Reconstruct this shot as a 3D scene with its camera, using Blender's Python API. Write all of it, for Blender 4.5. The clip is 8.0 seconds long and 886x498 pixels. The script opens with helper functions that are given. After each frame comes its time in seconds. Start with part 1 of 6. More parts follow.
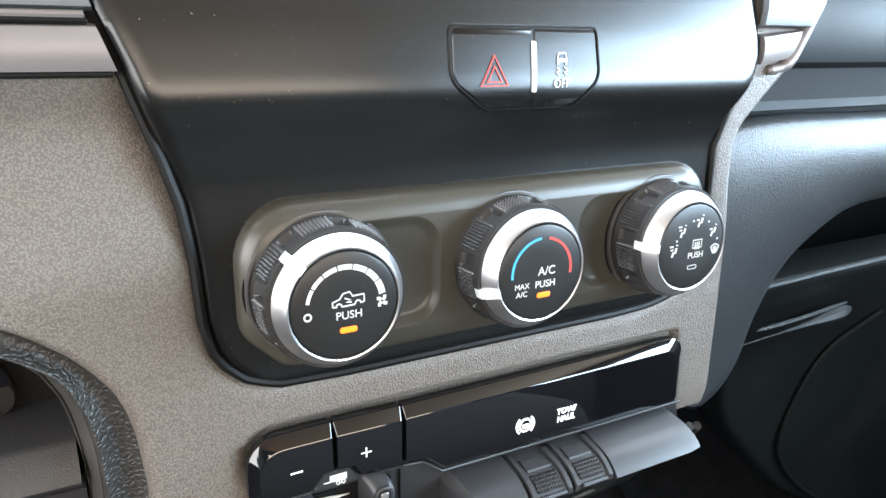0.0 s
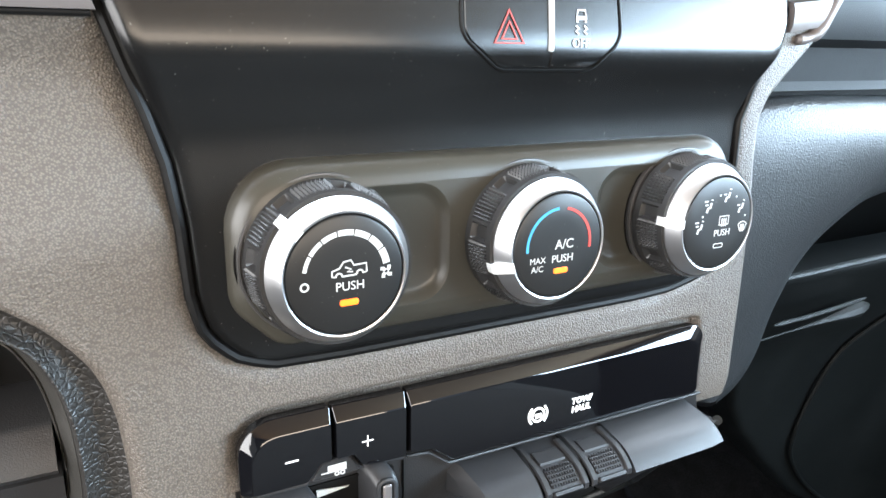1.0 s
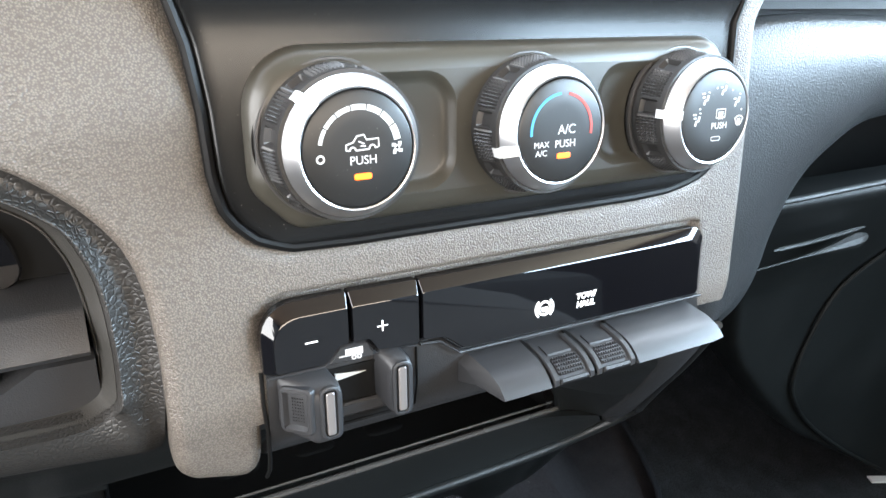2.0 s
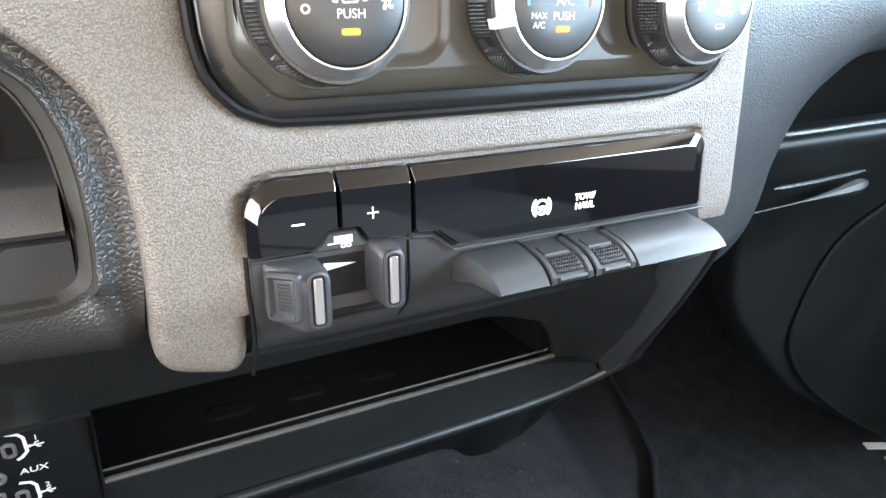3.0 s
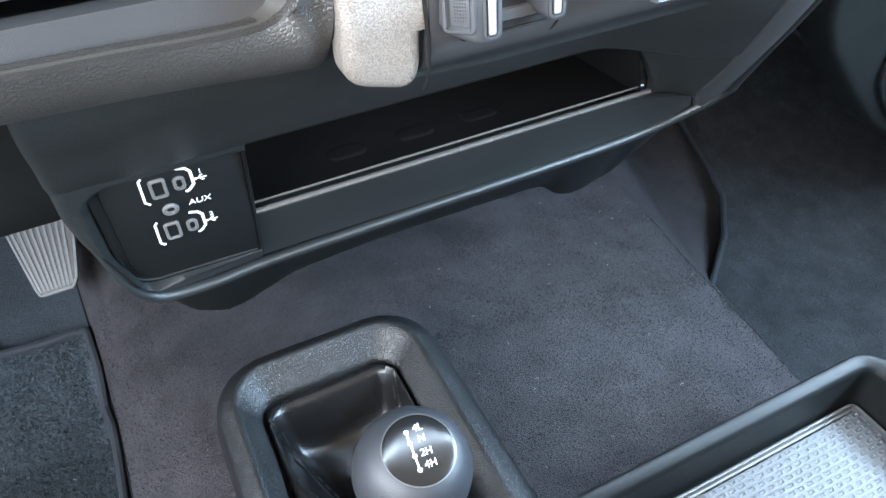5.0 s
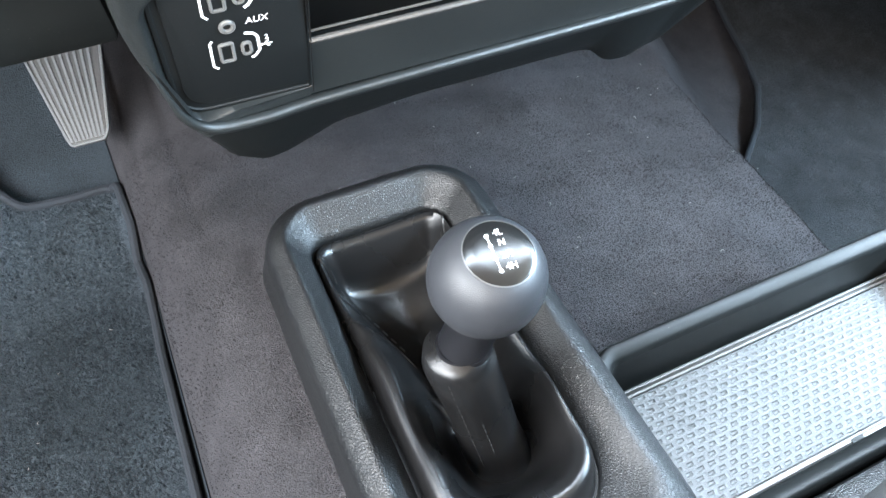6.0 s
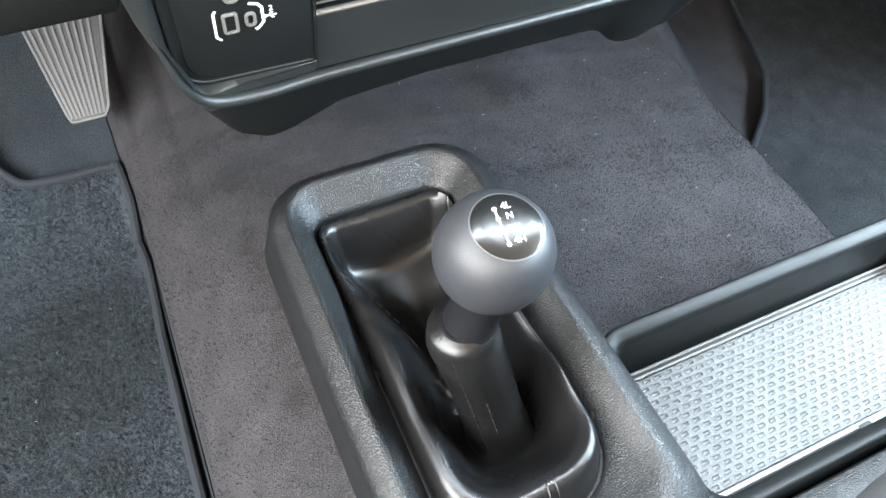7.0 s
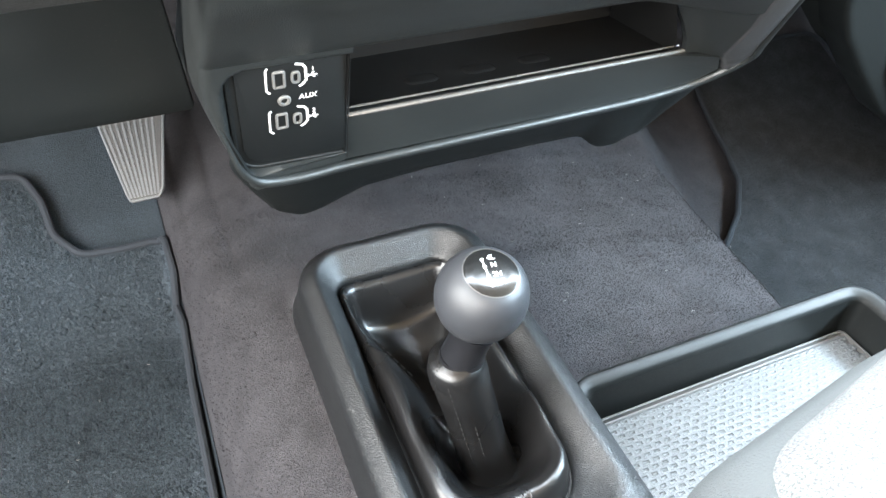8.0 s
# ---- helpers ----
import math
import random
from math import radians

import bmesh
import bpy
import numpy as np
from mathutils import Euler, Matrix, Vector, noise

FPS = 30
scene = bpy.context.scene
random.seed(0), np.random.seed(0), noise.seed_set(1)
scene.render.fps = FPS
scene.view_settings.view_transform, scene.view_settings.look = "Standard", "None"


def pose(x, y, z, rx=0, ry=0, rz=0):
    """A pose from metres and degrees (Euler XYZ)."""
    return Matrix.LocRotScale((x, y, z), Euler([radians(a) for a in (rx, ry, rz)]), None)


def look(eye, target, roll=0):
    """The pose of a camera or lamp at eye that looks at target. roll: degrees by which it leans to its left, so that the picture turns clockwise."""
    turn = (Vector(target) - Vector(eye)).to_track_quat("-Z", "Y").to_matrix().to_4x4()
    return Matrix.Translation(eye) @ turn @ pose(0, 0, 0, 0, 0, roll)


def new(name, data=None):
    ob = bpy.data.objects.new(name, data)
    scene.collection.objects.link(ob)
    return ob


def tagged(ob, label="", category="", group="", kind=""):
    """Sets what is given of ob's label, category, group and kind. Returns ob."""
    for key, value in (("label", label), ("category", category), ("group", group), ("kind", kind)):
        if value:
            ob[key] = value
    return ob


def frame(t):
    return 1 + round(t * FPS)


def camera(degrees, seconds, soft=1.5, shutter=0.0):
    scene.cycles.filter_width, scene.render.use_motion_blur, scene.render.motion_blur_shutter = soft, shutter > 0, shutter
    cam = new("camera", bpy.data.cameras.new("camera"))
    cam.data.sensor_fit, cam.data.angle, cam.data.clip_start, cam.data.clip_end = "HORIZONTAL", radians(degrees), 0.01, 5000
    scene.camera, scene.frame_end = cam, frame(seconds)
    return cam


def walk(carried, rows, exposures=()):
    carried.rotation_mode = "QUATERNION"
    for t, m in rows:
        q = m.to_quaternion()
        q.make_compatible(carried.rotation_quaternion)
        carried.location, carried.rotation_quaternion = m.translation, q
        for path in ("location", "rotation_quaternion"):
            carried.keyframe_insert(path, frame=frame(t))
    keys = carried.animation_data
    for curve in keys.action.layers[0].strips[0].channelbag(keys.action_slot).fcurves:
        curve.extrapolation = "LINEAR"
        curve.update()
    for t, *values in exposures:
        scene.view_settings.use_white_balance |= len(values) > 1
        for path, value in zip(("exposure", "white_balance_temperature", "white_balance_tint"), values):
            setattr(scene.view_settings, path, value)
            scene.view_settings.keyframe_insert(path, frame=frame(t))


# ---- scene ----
cam = camera(63.6, 8.0)
PATH = [
    (0, (-0.0126, 0.0063, 0.9915), (0.2156, 0.4077, 0.7995), 4.27),
    (0.5, (-0.0065, 0.0221, 0.9710), (0.2208, 0.4250, 0.7813), 4.35),
    (1, (-0.0059, 0.0222, 0.9683), (0.2219, 0.4256, 0.7801), 4.54),
    (2.5, (-0.0241, -0.0100, 0.9104), (0.1987, 0.3861, 0.7018), 2.73),
    (3, (-0.0197, -0.0087, 0.8883), (0.2069, 0.3856, 0.6807), 3.30),
    (3.5, (-0.0230, -0.0095, 0.8855), (0.2050, 0.3839, 0.6774), 3.13),
    (4, (-0.0282, -0.0143, 0.8843), (0.1964, 0.3813, 0.6769), 3.57),
    (4.5, (-0.0534, -0.0217, 0.8868), (0.1484, 0.3659, 0.6438), 2.88),
    (5, (-0.0887, -0.0189, 0.8807), (0.0728, 0.3095, 0.5400), -0.88),
    (5.2, (-0.1067, -0.0263, 0.8738), (0.0472, 0.2900, 0.5184), -1.15),
    (6.5, (-0.1514, -0.0328, 0.8172), (-0.0106, 0.2521, 0.4312), 2.04),
    (7, (-0.1504, -0.0329, 0.8182), (-0.0092, 0.2522, 0.4325), 1.97),
    (7.5, (-0.1577, -0.0551, 0.8333), (-0.0150, 0.2375, 0.4538), 1.85),
    (8, (-0.1929, -0.1340, 0.8819), (-0.0359, 0.2010, 0.5455), 2.74),
]
walk(cam, [(t, look(eye, target, roll)) for t, eye, target, roll in PATH], [(0, 0.06, 5980, 10), (1.2, 0.17, 5980, 10), (3.5, 0.80, 5930, 10), (4.5, 0.85, 5830, 9), (5.2, 1.80, 5330, 8), (6.5, 2.02, 6050, 8), (7.5, 2.10, 6100, 8), (8, 2.2, 6100, 8)])

# ---------- light ----------
def sky_world():
    w = bpy.data.worlds.new("sky")
    w.use_nodes = True
    nt = w.node_tree
    bg = nt.nodes["Background"]
    sky = nt.nodes.new("ShaderNodeTexSky")
    sky.sky_type = "NISHITA"
    sky.sun_disc = False
    sky.sun_elevation, sky.sun_rotation = radians(38), radians(120)
    nt.links.new(sky.outputs[0], bg.inputs[0])
    bg.inputs[1].default_value = 0.12
    scene.world = w


def sun_lamp():
    d = bpy.data.lights.new("sun", "SUN")
    d.energy, d.angle, d.color = 1.0, radians(12), (1.0, 0.95, 0.88)
    ob = new("sun", d)
    ob.matrix_basis = look((0.9, -0.5, 0.8), (0, 0, 0))


def window_light(name, eye, target, sx, sy, watts, colour):
    d = bpy.data.lights.new(name, "AREA")
    d.shape, d.size, d.size_y, d.energy, d.color = "RECTANGLE", sx, sy, watts, colour
    ob = new(name, d)
    ob.matrix_basis = look(eye, target)


sky_world()
sun_lamp()
window_light("driver_doorway_light", (-1.0, -0.20, 1.06), (0.15, 0.15, 0.70), 1.5, 0.80, 42.0, (1.0, 0.94, 0.86))
window_light("passenger_window_light", (1.28, -0.42, 1.17), (0.2, -0.30, 1.08), 1.7, 0.34, 74.0, (0.70, 0.88, 1.0))
window_light("rear_window_light", (0.17, -1.42, 1.18), (0.17, 0.2, 1.10), 1.3, 0.30, 15.0, (1.0, 0.80, 0.58))
window_light("windscreen_light", (0.25, 0.64, 1.29), (0.25, 0.15, 0.42), 2.05, 0.78, 140.0, (0.88, 0.95, 1.0))


# ---------- materials ----------
def surface(name, colour, rough=0.5, metal=0.0, grain=None, vary=0.12, blotch=9.0, spec=0.5, kind="noise", coat=0.0, dust=0.0, second=None):
    """A procedural surface: base colour with two scales of variation, fine relief of (scale, depth in metres)."""
    m = bpy.data.materials.new(name)
    m.use_nodes = True
    nt = m.node_tree
    b = nt.nodes["Principled BSDF"]
    b.inputs["Roughness"].default_value = rough
    b.inputs["Metallic"].default_value = metal
    b.inputs["Specular IOR Level"].default_value = spec
    b.inputs["Coat Weight"].default_value = coat
    b.inputs["Coat Roughness"].default_value = 0.04
    tc = nt.nodes.new("ShaderNodeTexCoord")
    n1 = nt.nodes.new("ShaderNodeTexNoise")
    n1.inputs["Scale"].default_value = blotch
    n1.inputs["Detail"].default_value = 5
    nt.links.new(tc.outputs["Object"], n1.inputs["Vector"])
    ramp = nt.nodes.new("ShaderNodeMapRange")
    ramp.inputs["From Min"].default_value, ramp.inputs["From Max"].default_value = 0.3, 0.7
    ramp.inputs["To Min"].default_value, ramp.inputs["To Max"].default_value = 1 - vary, 1 + vary
    nt.links.new(n1.outputs["Fac"], ramp.inputs["Value"])
    mul = nt.nodes.new("ShaderNodeVectorMath")
    mul.operation = "SCALE"
    mul.inputs[0].default_value = colour
    nt.links.new(ramp.outputs[0], mul.inputs["Scale"])
    out = mul.outputs[0]
    rr = nt.nodes.new("ShaderNodeMapRange")
    rr.inputs["From Min"].default_value, rr.inputs["From Max"].default_value = 0.3, 0.7
    rr.inputs["To Min"].default_value, rr.inputs["To Max"].default_value = max(0.02, rough * 0.9), min(1, rough * 1.1)
    nt.links.new(n1.outputs["Fac"], rr.inputs["Value"])
    nt.links.new(rr.outputs[0], b.inputs["Roughness"])
    if grain:
        if kind == "pebble":
            g = nt.nodes.new("ShaderNodeTexVoronoi")
            g.feature = "SMOOTH_F1"
            g.inputs["Scale"].default_value = grain[0]
            g.inputs["Smoothness"].default_value = 0.12
            nt.links.new(tc.outputs["Object"], g.inputs["Vector"])
            inv = nt.nodes.new("ShaderNodeMath")
            inv.operation = "SUBTRACT"
            inv.inputs[0].default_value = 1.0
            nt.links.new(g.outputs["Distance"], inv.inputs[1])
            height = inv.outputs[0]
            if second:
                # shade between the grains is put into the colour: valleys darker, tops lighter
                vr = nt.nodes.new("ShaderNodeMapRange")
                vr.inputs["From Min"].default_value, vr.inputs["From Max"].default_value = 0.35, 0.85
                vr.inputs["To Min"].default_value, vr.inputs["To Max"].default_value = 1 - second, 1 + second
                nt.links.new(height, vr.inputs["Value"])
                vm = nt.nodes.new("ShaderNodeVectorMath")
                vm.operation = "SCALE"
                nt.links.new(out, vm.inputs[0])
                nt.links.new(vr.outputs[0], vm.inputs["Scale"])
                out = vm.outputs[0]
        elif kind == "leather":
            g = nt.nodes.new("ShaderNodeTexVoronoi")
            g.feature = "DISTANCE_TO_EDGE"
            g.inputs["Scale"].default_value = grain[0]
            warp = nt.nodes.new("ShaderNodeTexNoise")
            warp.inputs["Scale"].default_value = grain[0] * 0.4
            warp.inputs["Detail"].default_value = 1
            nt.links.new(tc.outputs["Object"], warp.inputs["Vector"])
            add = nt.nodes.new("ShaderNodeVectorMath")
            add.operation = "MULTIPLY_ADD"
            add.inputs[1].default_value = (0.9 / grain[0],) * 3
            nt.links.new(warp.outputs["Color"], add.inputs[0])
            nt.links.new(tc.outputs["Object"], add.inputs[2])
            nt.links.new(add.outputs[0], g.inputs["Vector"])
            cut = nt.nodes.new("ShaderNodeMapRange")
            cut.inputs["From Max"].default_value = 0.28
            cut.interpolation_type = "SMOOTHSTEP"
            nt.links.new(g.outputs["Distance"], cut.inputs["Value"])
            height = cut.outputs[0]
        else:
            g = nt.nodes.new("ShaderNodeTexNoise")
            g.inputs["Scale"].default_value = grain[0]
            g.inputs["Detail"].default_value = 3
            nt.links.new(tc.outputs["Object"], g.inputs["Vector"])
            height = g.outputs["Fac"]
            if kind == "fibre":
                mr = nt.nodes.new("ShaderNodeMapRange")
                mr.inputs["From Min"].default_value, mr.inputs["From Max"].default_value = 0.35, 0.65
                mr.inputs["To Min"].default_value, mr.inputs["To Max"].default_value = 1 - (second or 0.45), 1 + (second or 0.45)
                nt.links.new(height, mr.inputs["Value"])
                m2 = nt.nodes.new("ShaderNodeVectorMath")
                m2.operation = "SCALE"
                nt.links.new(out, m2.inputs[0])
                nt.links.new(mr.outputs[0], m2.inputs["Scale"])
                out = m2.outputs[0]
        bump = nt.nodes.new("ShaderNodeBump")
        bump.inputs["Distance"].default_value = grain[1]
        bump.inputs["Strength"].default_value = 1.0
        nt.links.new(height, bump.inputs["Height"])
        nt.links.new(bump.outputs[0], b.inputs["Normal"])
    if dust:
        d = nt.nodes.new("ShaderNodeTexNoise")
        d.inputs["Scale"].default_value = 900
        nt.links.new(tc.outputs["Object"], d.inputs["Vector"])
        d2 = nt.nodes.new("ShaderNodeMapRange")
        d2.inputs["From Min"].default_value, d2.inputs["From Max"].default_value = 0.735, 0.765
        d2.inputs["To Max"].default_value = dust
        nt.links.new(d.outputs["Fac"], d2.inputs["Value"])
        mx = nt.nodes.new("ShaderNodeMix")
        mx.data_type = "RGBA"
        mx.inputs["B"].default_value = (0.4, 0.38, 0.35, 1)
        nt.links.new(d2.outputs[0], mx.inputs["Factor"])
        nt.links.new(out, mx.inputs["A"])
        out = mx.outputs["Result"]
    nt.links.new(out, b.inputs["Base Color"])
    return m


def glow(name, colour, strength):
    m = bpy.data.materials.new(name)
    m.use_nodes = True
    b = m.node_tree.nodes["Principled BSDF"]
    b.inputs["Base Color"].default_value = (*colour, 1)
    b.inputs["Emission Color"].default_value = (*colour, 1)
    b.inputs["Emission Strength"].default_value = strength
    return m


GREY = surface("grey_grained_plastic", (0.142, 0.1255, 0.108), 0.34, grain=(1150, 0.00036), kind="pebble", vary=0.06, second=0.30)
GREY_PAD = surface("grey_soft_skin", (0.021, 0.0228, 0.0245), 0.39, grain=(480, 0.00011), kind="leather", vary=0.06)
SILVER = surface("silver_paint", (0.23, 0.213, 0.207), 0.38, 0.5, vary=0.05)
BLACK = surface("black_satin_plastic", (0.006, 0.006, 0.006), 0.24, vary=0.1, dust=0.3)
# black plastic; warm cab reflections on it are put into the olive base colour
POD = surface("olive_sheen_plastic", (0.046, 0.043, 0.034), 0.34, vary=0.08, dust=0.25)
DIAL = surface("black_dial_face", (0.013, 0.0125, 0.012), 0.36, vary=0.06, dust=0.15)
FLANGE = surface("dark_flange", (0.055, 0.053, 0.052), 0.33, vary=0.05)
GLOSS = surface("piano_black", (0.004, 0.004, 0.005), 0.04, vary=0.05, coat=0.6)
HOUSING = surface("charcoal_plastic", (0.026, 0.026, 0.027), 0.36, grain=(1500, 0.0002), vary=0.08, dust=0.12)
LEVER = surface("charcoal_soft_plastic", (0.027, 0.0275, 0.0295), 0.42, grain=(1800, 0.00006), vary=0.06, spec=0.42)
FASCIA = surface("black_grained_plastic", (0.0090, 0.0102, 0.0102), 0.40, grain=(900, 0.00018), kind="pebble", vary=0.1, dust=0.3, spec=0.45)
SKIN = surface("black_leather_skin", (0.024, 0.0226, 0.0208), 0.40, grain=(400, 0.00019), kind="leather", vary=0.1, spec=0.55)
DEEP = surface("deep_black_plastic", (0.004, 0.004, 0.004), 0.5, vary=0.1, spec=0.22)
RUBBER = surface("dark_grip_rubber", (0.026, 0.025, 0.0245), 0.36, vary=0.08)
CHROME = surface("satin_chrome", (0.56, 0.56, 0.566), 0.30, 0.92, vary=0.04)
POINTER = surface("pale_silver_tab", (0.80, 0.80, 0.79), 0.34, 0.25, vary=0.03)
WHITE = surface("white_print", (0.60, 0.60, 0.585), 0.5, vary=0.03)
PALE = surface("grey_white_print", (0.58, 0.58, 0.57), 0.5, vary=0.03)
RED = surface("red_print", (0.55, 0.06, 0.045), 0.5, vary=0.03)
BLUE = surface("blue_print", (0.06, 0.33, 0.55), 0.5, vary=0.03)
AMBER = glow("amber_lamp", (1.0, 0.17, 0.004), 1.8)
LIT = glow("lit_white_symbol", (1.0, 0.98, 0.95), 1.0)
CARPET = surface("charcoal_carpet", (0.0358, 0.0343, 0.0372), 0.95, grain=(800, 0.003), kind="fibre", vary=0.22, blotch=24, spec=0.1, dust=0.25, second=0.34)
# MAT darkened: the dash's shade over the passenger mat is in the colour
MAT_SHADED = surface("shaded_mat_pile", (0.020, 0.0215, 0.0235), 0.95, grain=(700, 0.002), kind="fibre", vary=0.3, blotch=30, spec=0.1, dust=0.15, second=0.6)
MAT = surface("blue_black_mat_pile", (0.029, 0.036, 0.043), 0.95, grain=(700, 0.0015), kind="fibre", vary=0.2, blotch=12, spec=0.1, dust=0.12, second=0.5)
CORD = surface("dark_cord", (0.017, 0.0195, 0.0235), 0.85, grain=(900, 0.0008), vary=0.15, spec=0.15)
HIDE = surface("black_boot_leather", (0.0052, 0.0051, 0.0052), 0.27, grain=(700, 0.00005), kind="leather", vary=0.12, spec=0.36)
BEZEL = surface("black_pebbled_plastic", (0.0055, 0.0058, 0.0062), 0.40, grain=(480, 0.00021), kind="leather", vary=0.1, spec=0.40)
BALL = surface("grey_soft_ball", (0.0165, 0.0175, 0.020), 0.44, grain=(1500, 0.0002), vary=0.05, spec=0.32)
PLATE = surface("dull_black_plate", (0.0034, 0.0040, 0.0042), 0.55, grain=(1200, 0.0002), vary=0.1, dust=0.15, spec=0.2)
FRAME_GREY = surface("satin_frame_grey", (0.046, 0.044, 0.040), 0.31, grain=(1600, 0.00015), vary=0.08, dust=0.35)
BAND = surface("dark_blue_grey_skin", (0.013, 0.015, 0.017), 0.6, grain=(640, 0.00004), kind="leather", vary=0.06, spec=0.3)
FLAP = surface("smooth_grey_paint", (0.10, 0.104, 0.110), 0.34, vary=0.05)
# the ball's shadow over the neck is put into this darker colour
NECK = surface("shaded_black_neck", (0.006, 0.006, 0.007), 0.30, grain=(1500, 0.0001), vary=0.06, spec=0.3)
RING = surface("grey_socket_ring", (0.085, 0.083, 0.08), 0.4, vary=0.06)
LINT = surface("pale_fluff", (0.17, 0.165, 0.16), 0.9, vary=0.2)
CAP = surface("glossy_black_cap", (0.005, 0.005, 0.005), 0.2, vary=0.05, spec=0.3)
THREAD = surface("dark_thread", (0.013, 0.0127, 0.0124), 0.7, vary=0.05, spec=0.2)
ALLOY = surface("brushed_alloy", (0.088, 0.094, 0.100), 0.45, 0.4, vary=0.1)
TRAY = surface("silver_rubber_liner", (0.033, 0.034, 0.034), 0.46, 0.15, vary=0.08, grain=(900, 0.0003))
CLOTH = surface("pale_grey_cloth", (0.053, 0.053, 0.051), 0.9, grain=(900, 0.0008), kind="fibre", vary=0.08, spec=0.15)
CLOTH_DARK = surface("dark_grey_cloth", (0.029, 0.0305, 0.030), 0.9, grain=(800, 0.0006), vary=0.08, spec=0.15)
SHELL = surface("cab_lining", (0.11, 0.108, 0.105), 0.8, grain=(300, 0.001), vary=0.08)
HEADLINER = surface("beige_headliner_cloth", (0.29, 0.195, 0.115), 0.9, grain=(500, 0.001), vary=0.05)
SILVER_LIP = surface("dark_gloss_lip", (0.06, 0.057, 0.054), 0.26, vary=0.05)
FASCIA_PLAIN = surface("black_plain_plastic", (0.0038, 0.0046, 0.0046), 0.5, grain=(1200, 0.0002), vary=0.1, dust=0.2, spec=0.2)
TONGUE = surface("brown_contacts", (0.16, 0.07, 0.035), 0.5, vary=0.1)
STRIP = surface("warm_silver_strip", (0.20, 0.178, 0.172), 0.42, 0.35, vary=0.05)
# blue-black carpet; the footwell's dimmer light is put into the darker colour
FOOT = surface("dimmed_blue_black_carpet", (0.018, 0.0225, 0.027), 0.95, grain=(700, 0.002), kind="fibre", vary=0.2, blotch=14, spec=0.1, dust=0.1, second=0.4)
GROUND = surface("asphalt", (0.06, 0.06, 0.06), 0.9, grain=(60, 0.004), vary=0.2)


# ---------- building helpers ----------
WORLD = {}


def finish(me, angle=35):
    for p in me.polygons:
        p.use_smooth = True
    me.set_sharp_from_angle(angle=radians(angle))


def to_mesh(name, bm, material, angle=35):
    bmesh.ops.recalc_face_normals(bm, faces=bm.faces[:])
    me = bpy.data.meshes.new(name)
    bm.to_mesh(me)
    bm.free()
    me.materials.append(material)
    finish(me, angle)
    return me


def thing(name, at, label, category, group="", m=None):
    ob = new(name)
    ob.empty_display_size = 0.02
    ob.matrix_basis = m if m else Matrix.Translation(at)
    WORLD[ob] = ob.matrix_basis.copy()
    return tagged(ob, label, category, group)


def part(name, bm, material, parent, label="", local=False, angle=35):
    """One mesh under a thing or a part. The bmesh is in world metres, or in the thing's own frame if local."""
    me = bm if isinstance(bm, bpy.types.Mesh) else to_mesh(name, bm, material, angle)
    base = WORLD[parent]
    if not local:
        me.transform(base.inverted())
    ob = new(name, me)
    ob.parent = parent
    WORLD[ob] = base
    return tagged(ob, label) if label else ob


def setting(name, bm, material, label="", category="", angle=35):
    ob = new(name, to_mesh(name, bm, material, angle))
    return tagged(ob, label, category, kind="structure")


def grid_into(bm, rows, closed=False, caps=(False, False)):
    """Faces through rows of points; closed joins each row's end to its start."""
    vs = [[bm.verts.new(p) for p in row] for row in rows]
    n = len(rows[0])
    for a, b in zip(vs, vs[1:]):
        for i in range(n if closed else n - 1):
            j = (i + 1) % n
            try:
                bm.faces.new((a[i], a[j], b[j], b[i]))
            except ValueError:
                pass
    if caps[0]:
        bm.faces.new(vs[0][::-1])
    if caps[1]:
        bm.faces.new(vs[-1])
    return vs


def sheet(rows, thick):
    """A panel with real thickness: the rows of points in front, their copy moved by the vector thick behind."""
    bm = bmesh.new()
    t = Vector(thick)
    front = grid_into(bm, rows)
    back = grid_into(bm, [[Vector(p) + t for p in r] for r in rows])
    rim = lambda g: g[0] + [r[-1] for r in g[1:-1]] + g[-1][::-1] + [r[0] for r in g[-2:0:-1]]
    a, b = rim(front), rim(back)
    for i in range(len(a)):
        j = (i + 1) % len(a)
        bm.faces.new((a[i], a[j], b[j], b[i]))
    return bm


def rpoly(pts, radii, n=5):
    """A 2D outline with rounded corners, n + 1 points at each."""
    out = []
    k = len(pts)
    rs = radii if isinstance(radii, (list, tuple)) else [radii] * k
    for i in range(k):
        p, a, b = Vector(pts[i]), Vector(pts[i - 1]), Vector(pts[(i + 1) % k])
        da, db = (a - p), (b - p)
        ang = da.angle(db)
        half = ang / 2
        d = min(rs[i] / max(math.tan(half), 1e-3), da.length * 0.49, db.length * 0.49)
        r = d * math.tan(half)
        mid = (da.normalized() + db.normalized())
        s, e = p + da.normalized() * d, p + db.normalized() * d
        if mid.length < 1e-6 or r < 1e-7:
            out += [s.lerp(e, j / n) for j in range(n + 1)]
            continue
        o = p + mid.normalized() * (r / math.sin(half))
        a0 = math.atan2(s.y - o.y, s.x - o.x)
        turn = (math.atan2(e.y - o.y, e.x - o.x) - a0 + math.pi) % (2 * math.pi) - math.pi
        out += [o + Vector((math.cos(a0 + turn * j / n), math.sin(a0 + turn * j / n))) * r for j in range(n + 1)]
    return out


def rect(w, h, r, n=5, cx=0.0, cy=0.0):
    return rpoly([(cx - w / 2, cy - h / 2), (cx + w / 2, cy - h / 2), (cx + w / 2, cy + h / 2), (cx - w / 2, cy + h / 2)], r, n)


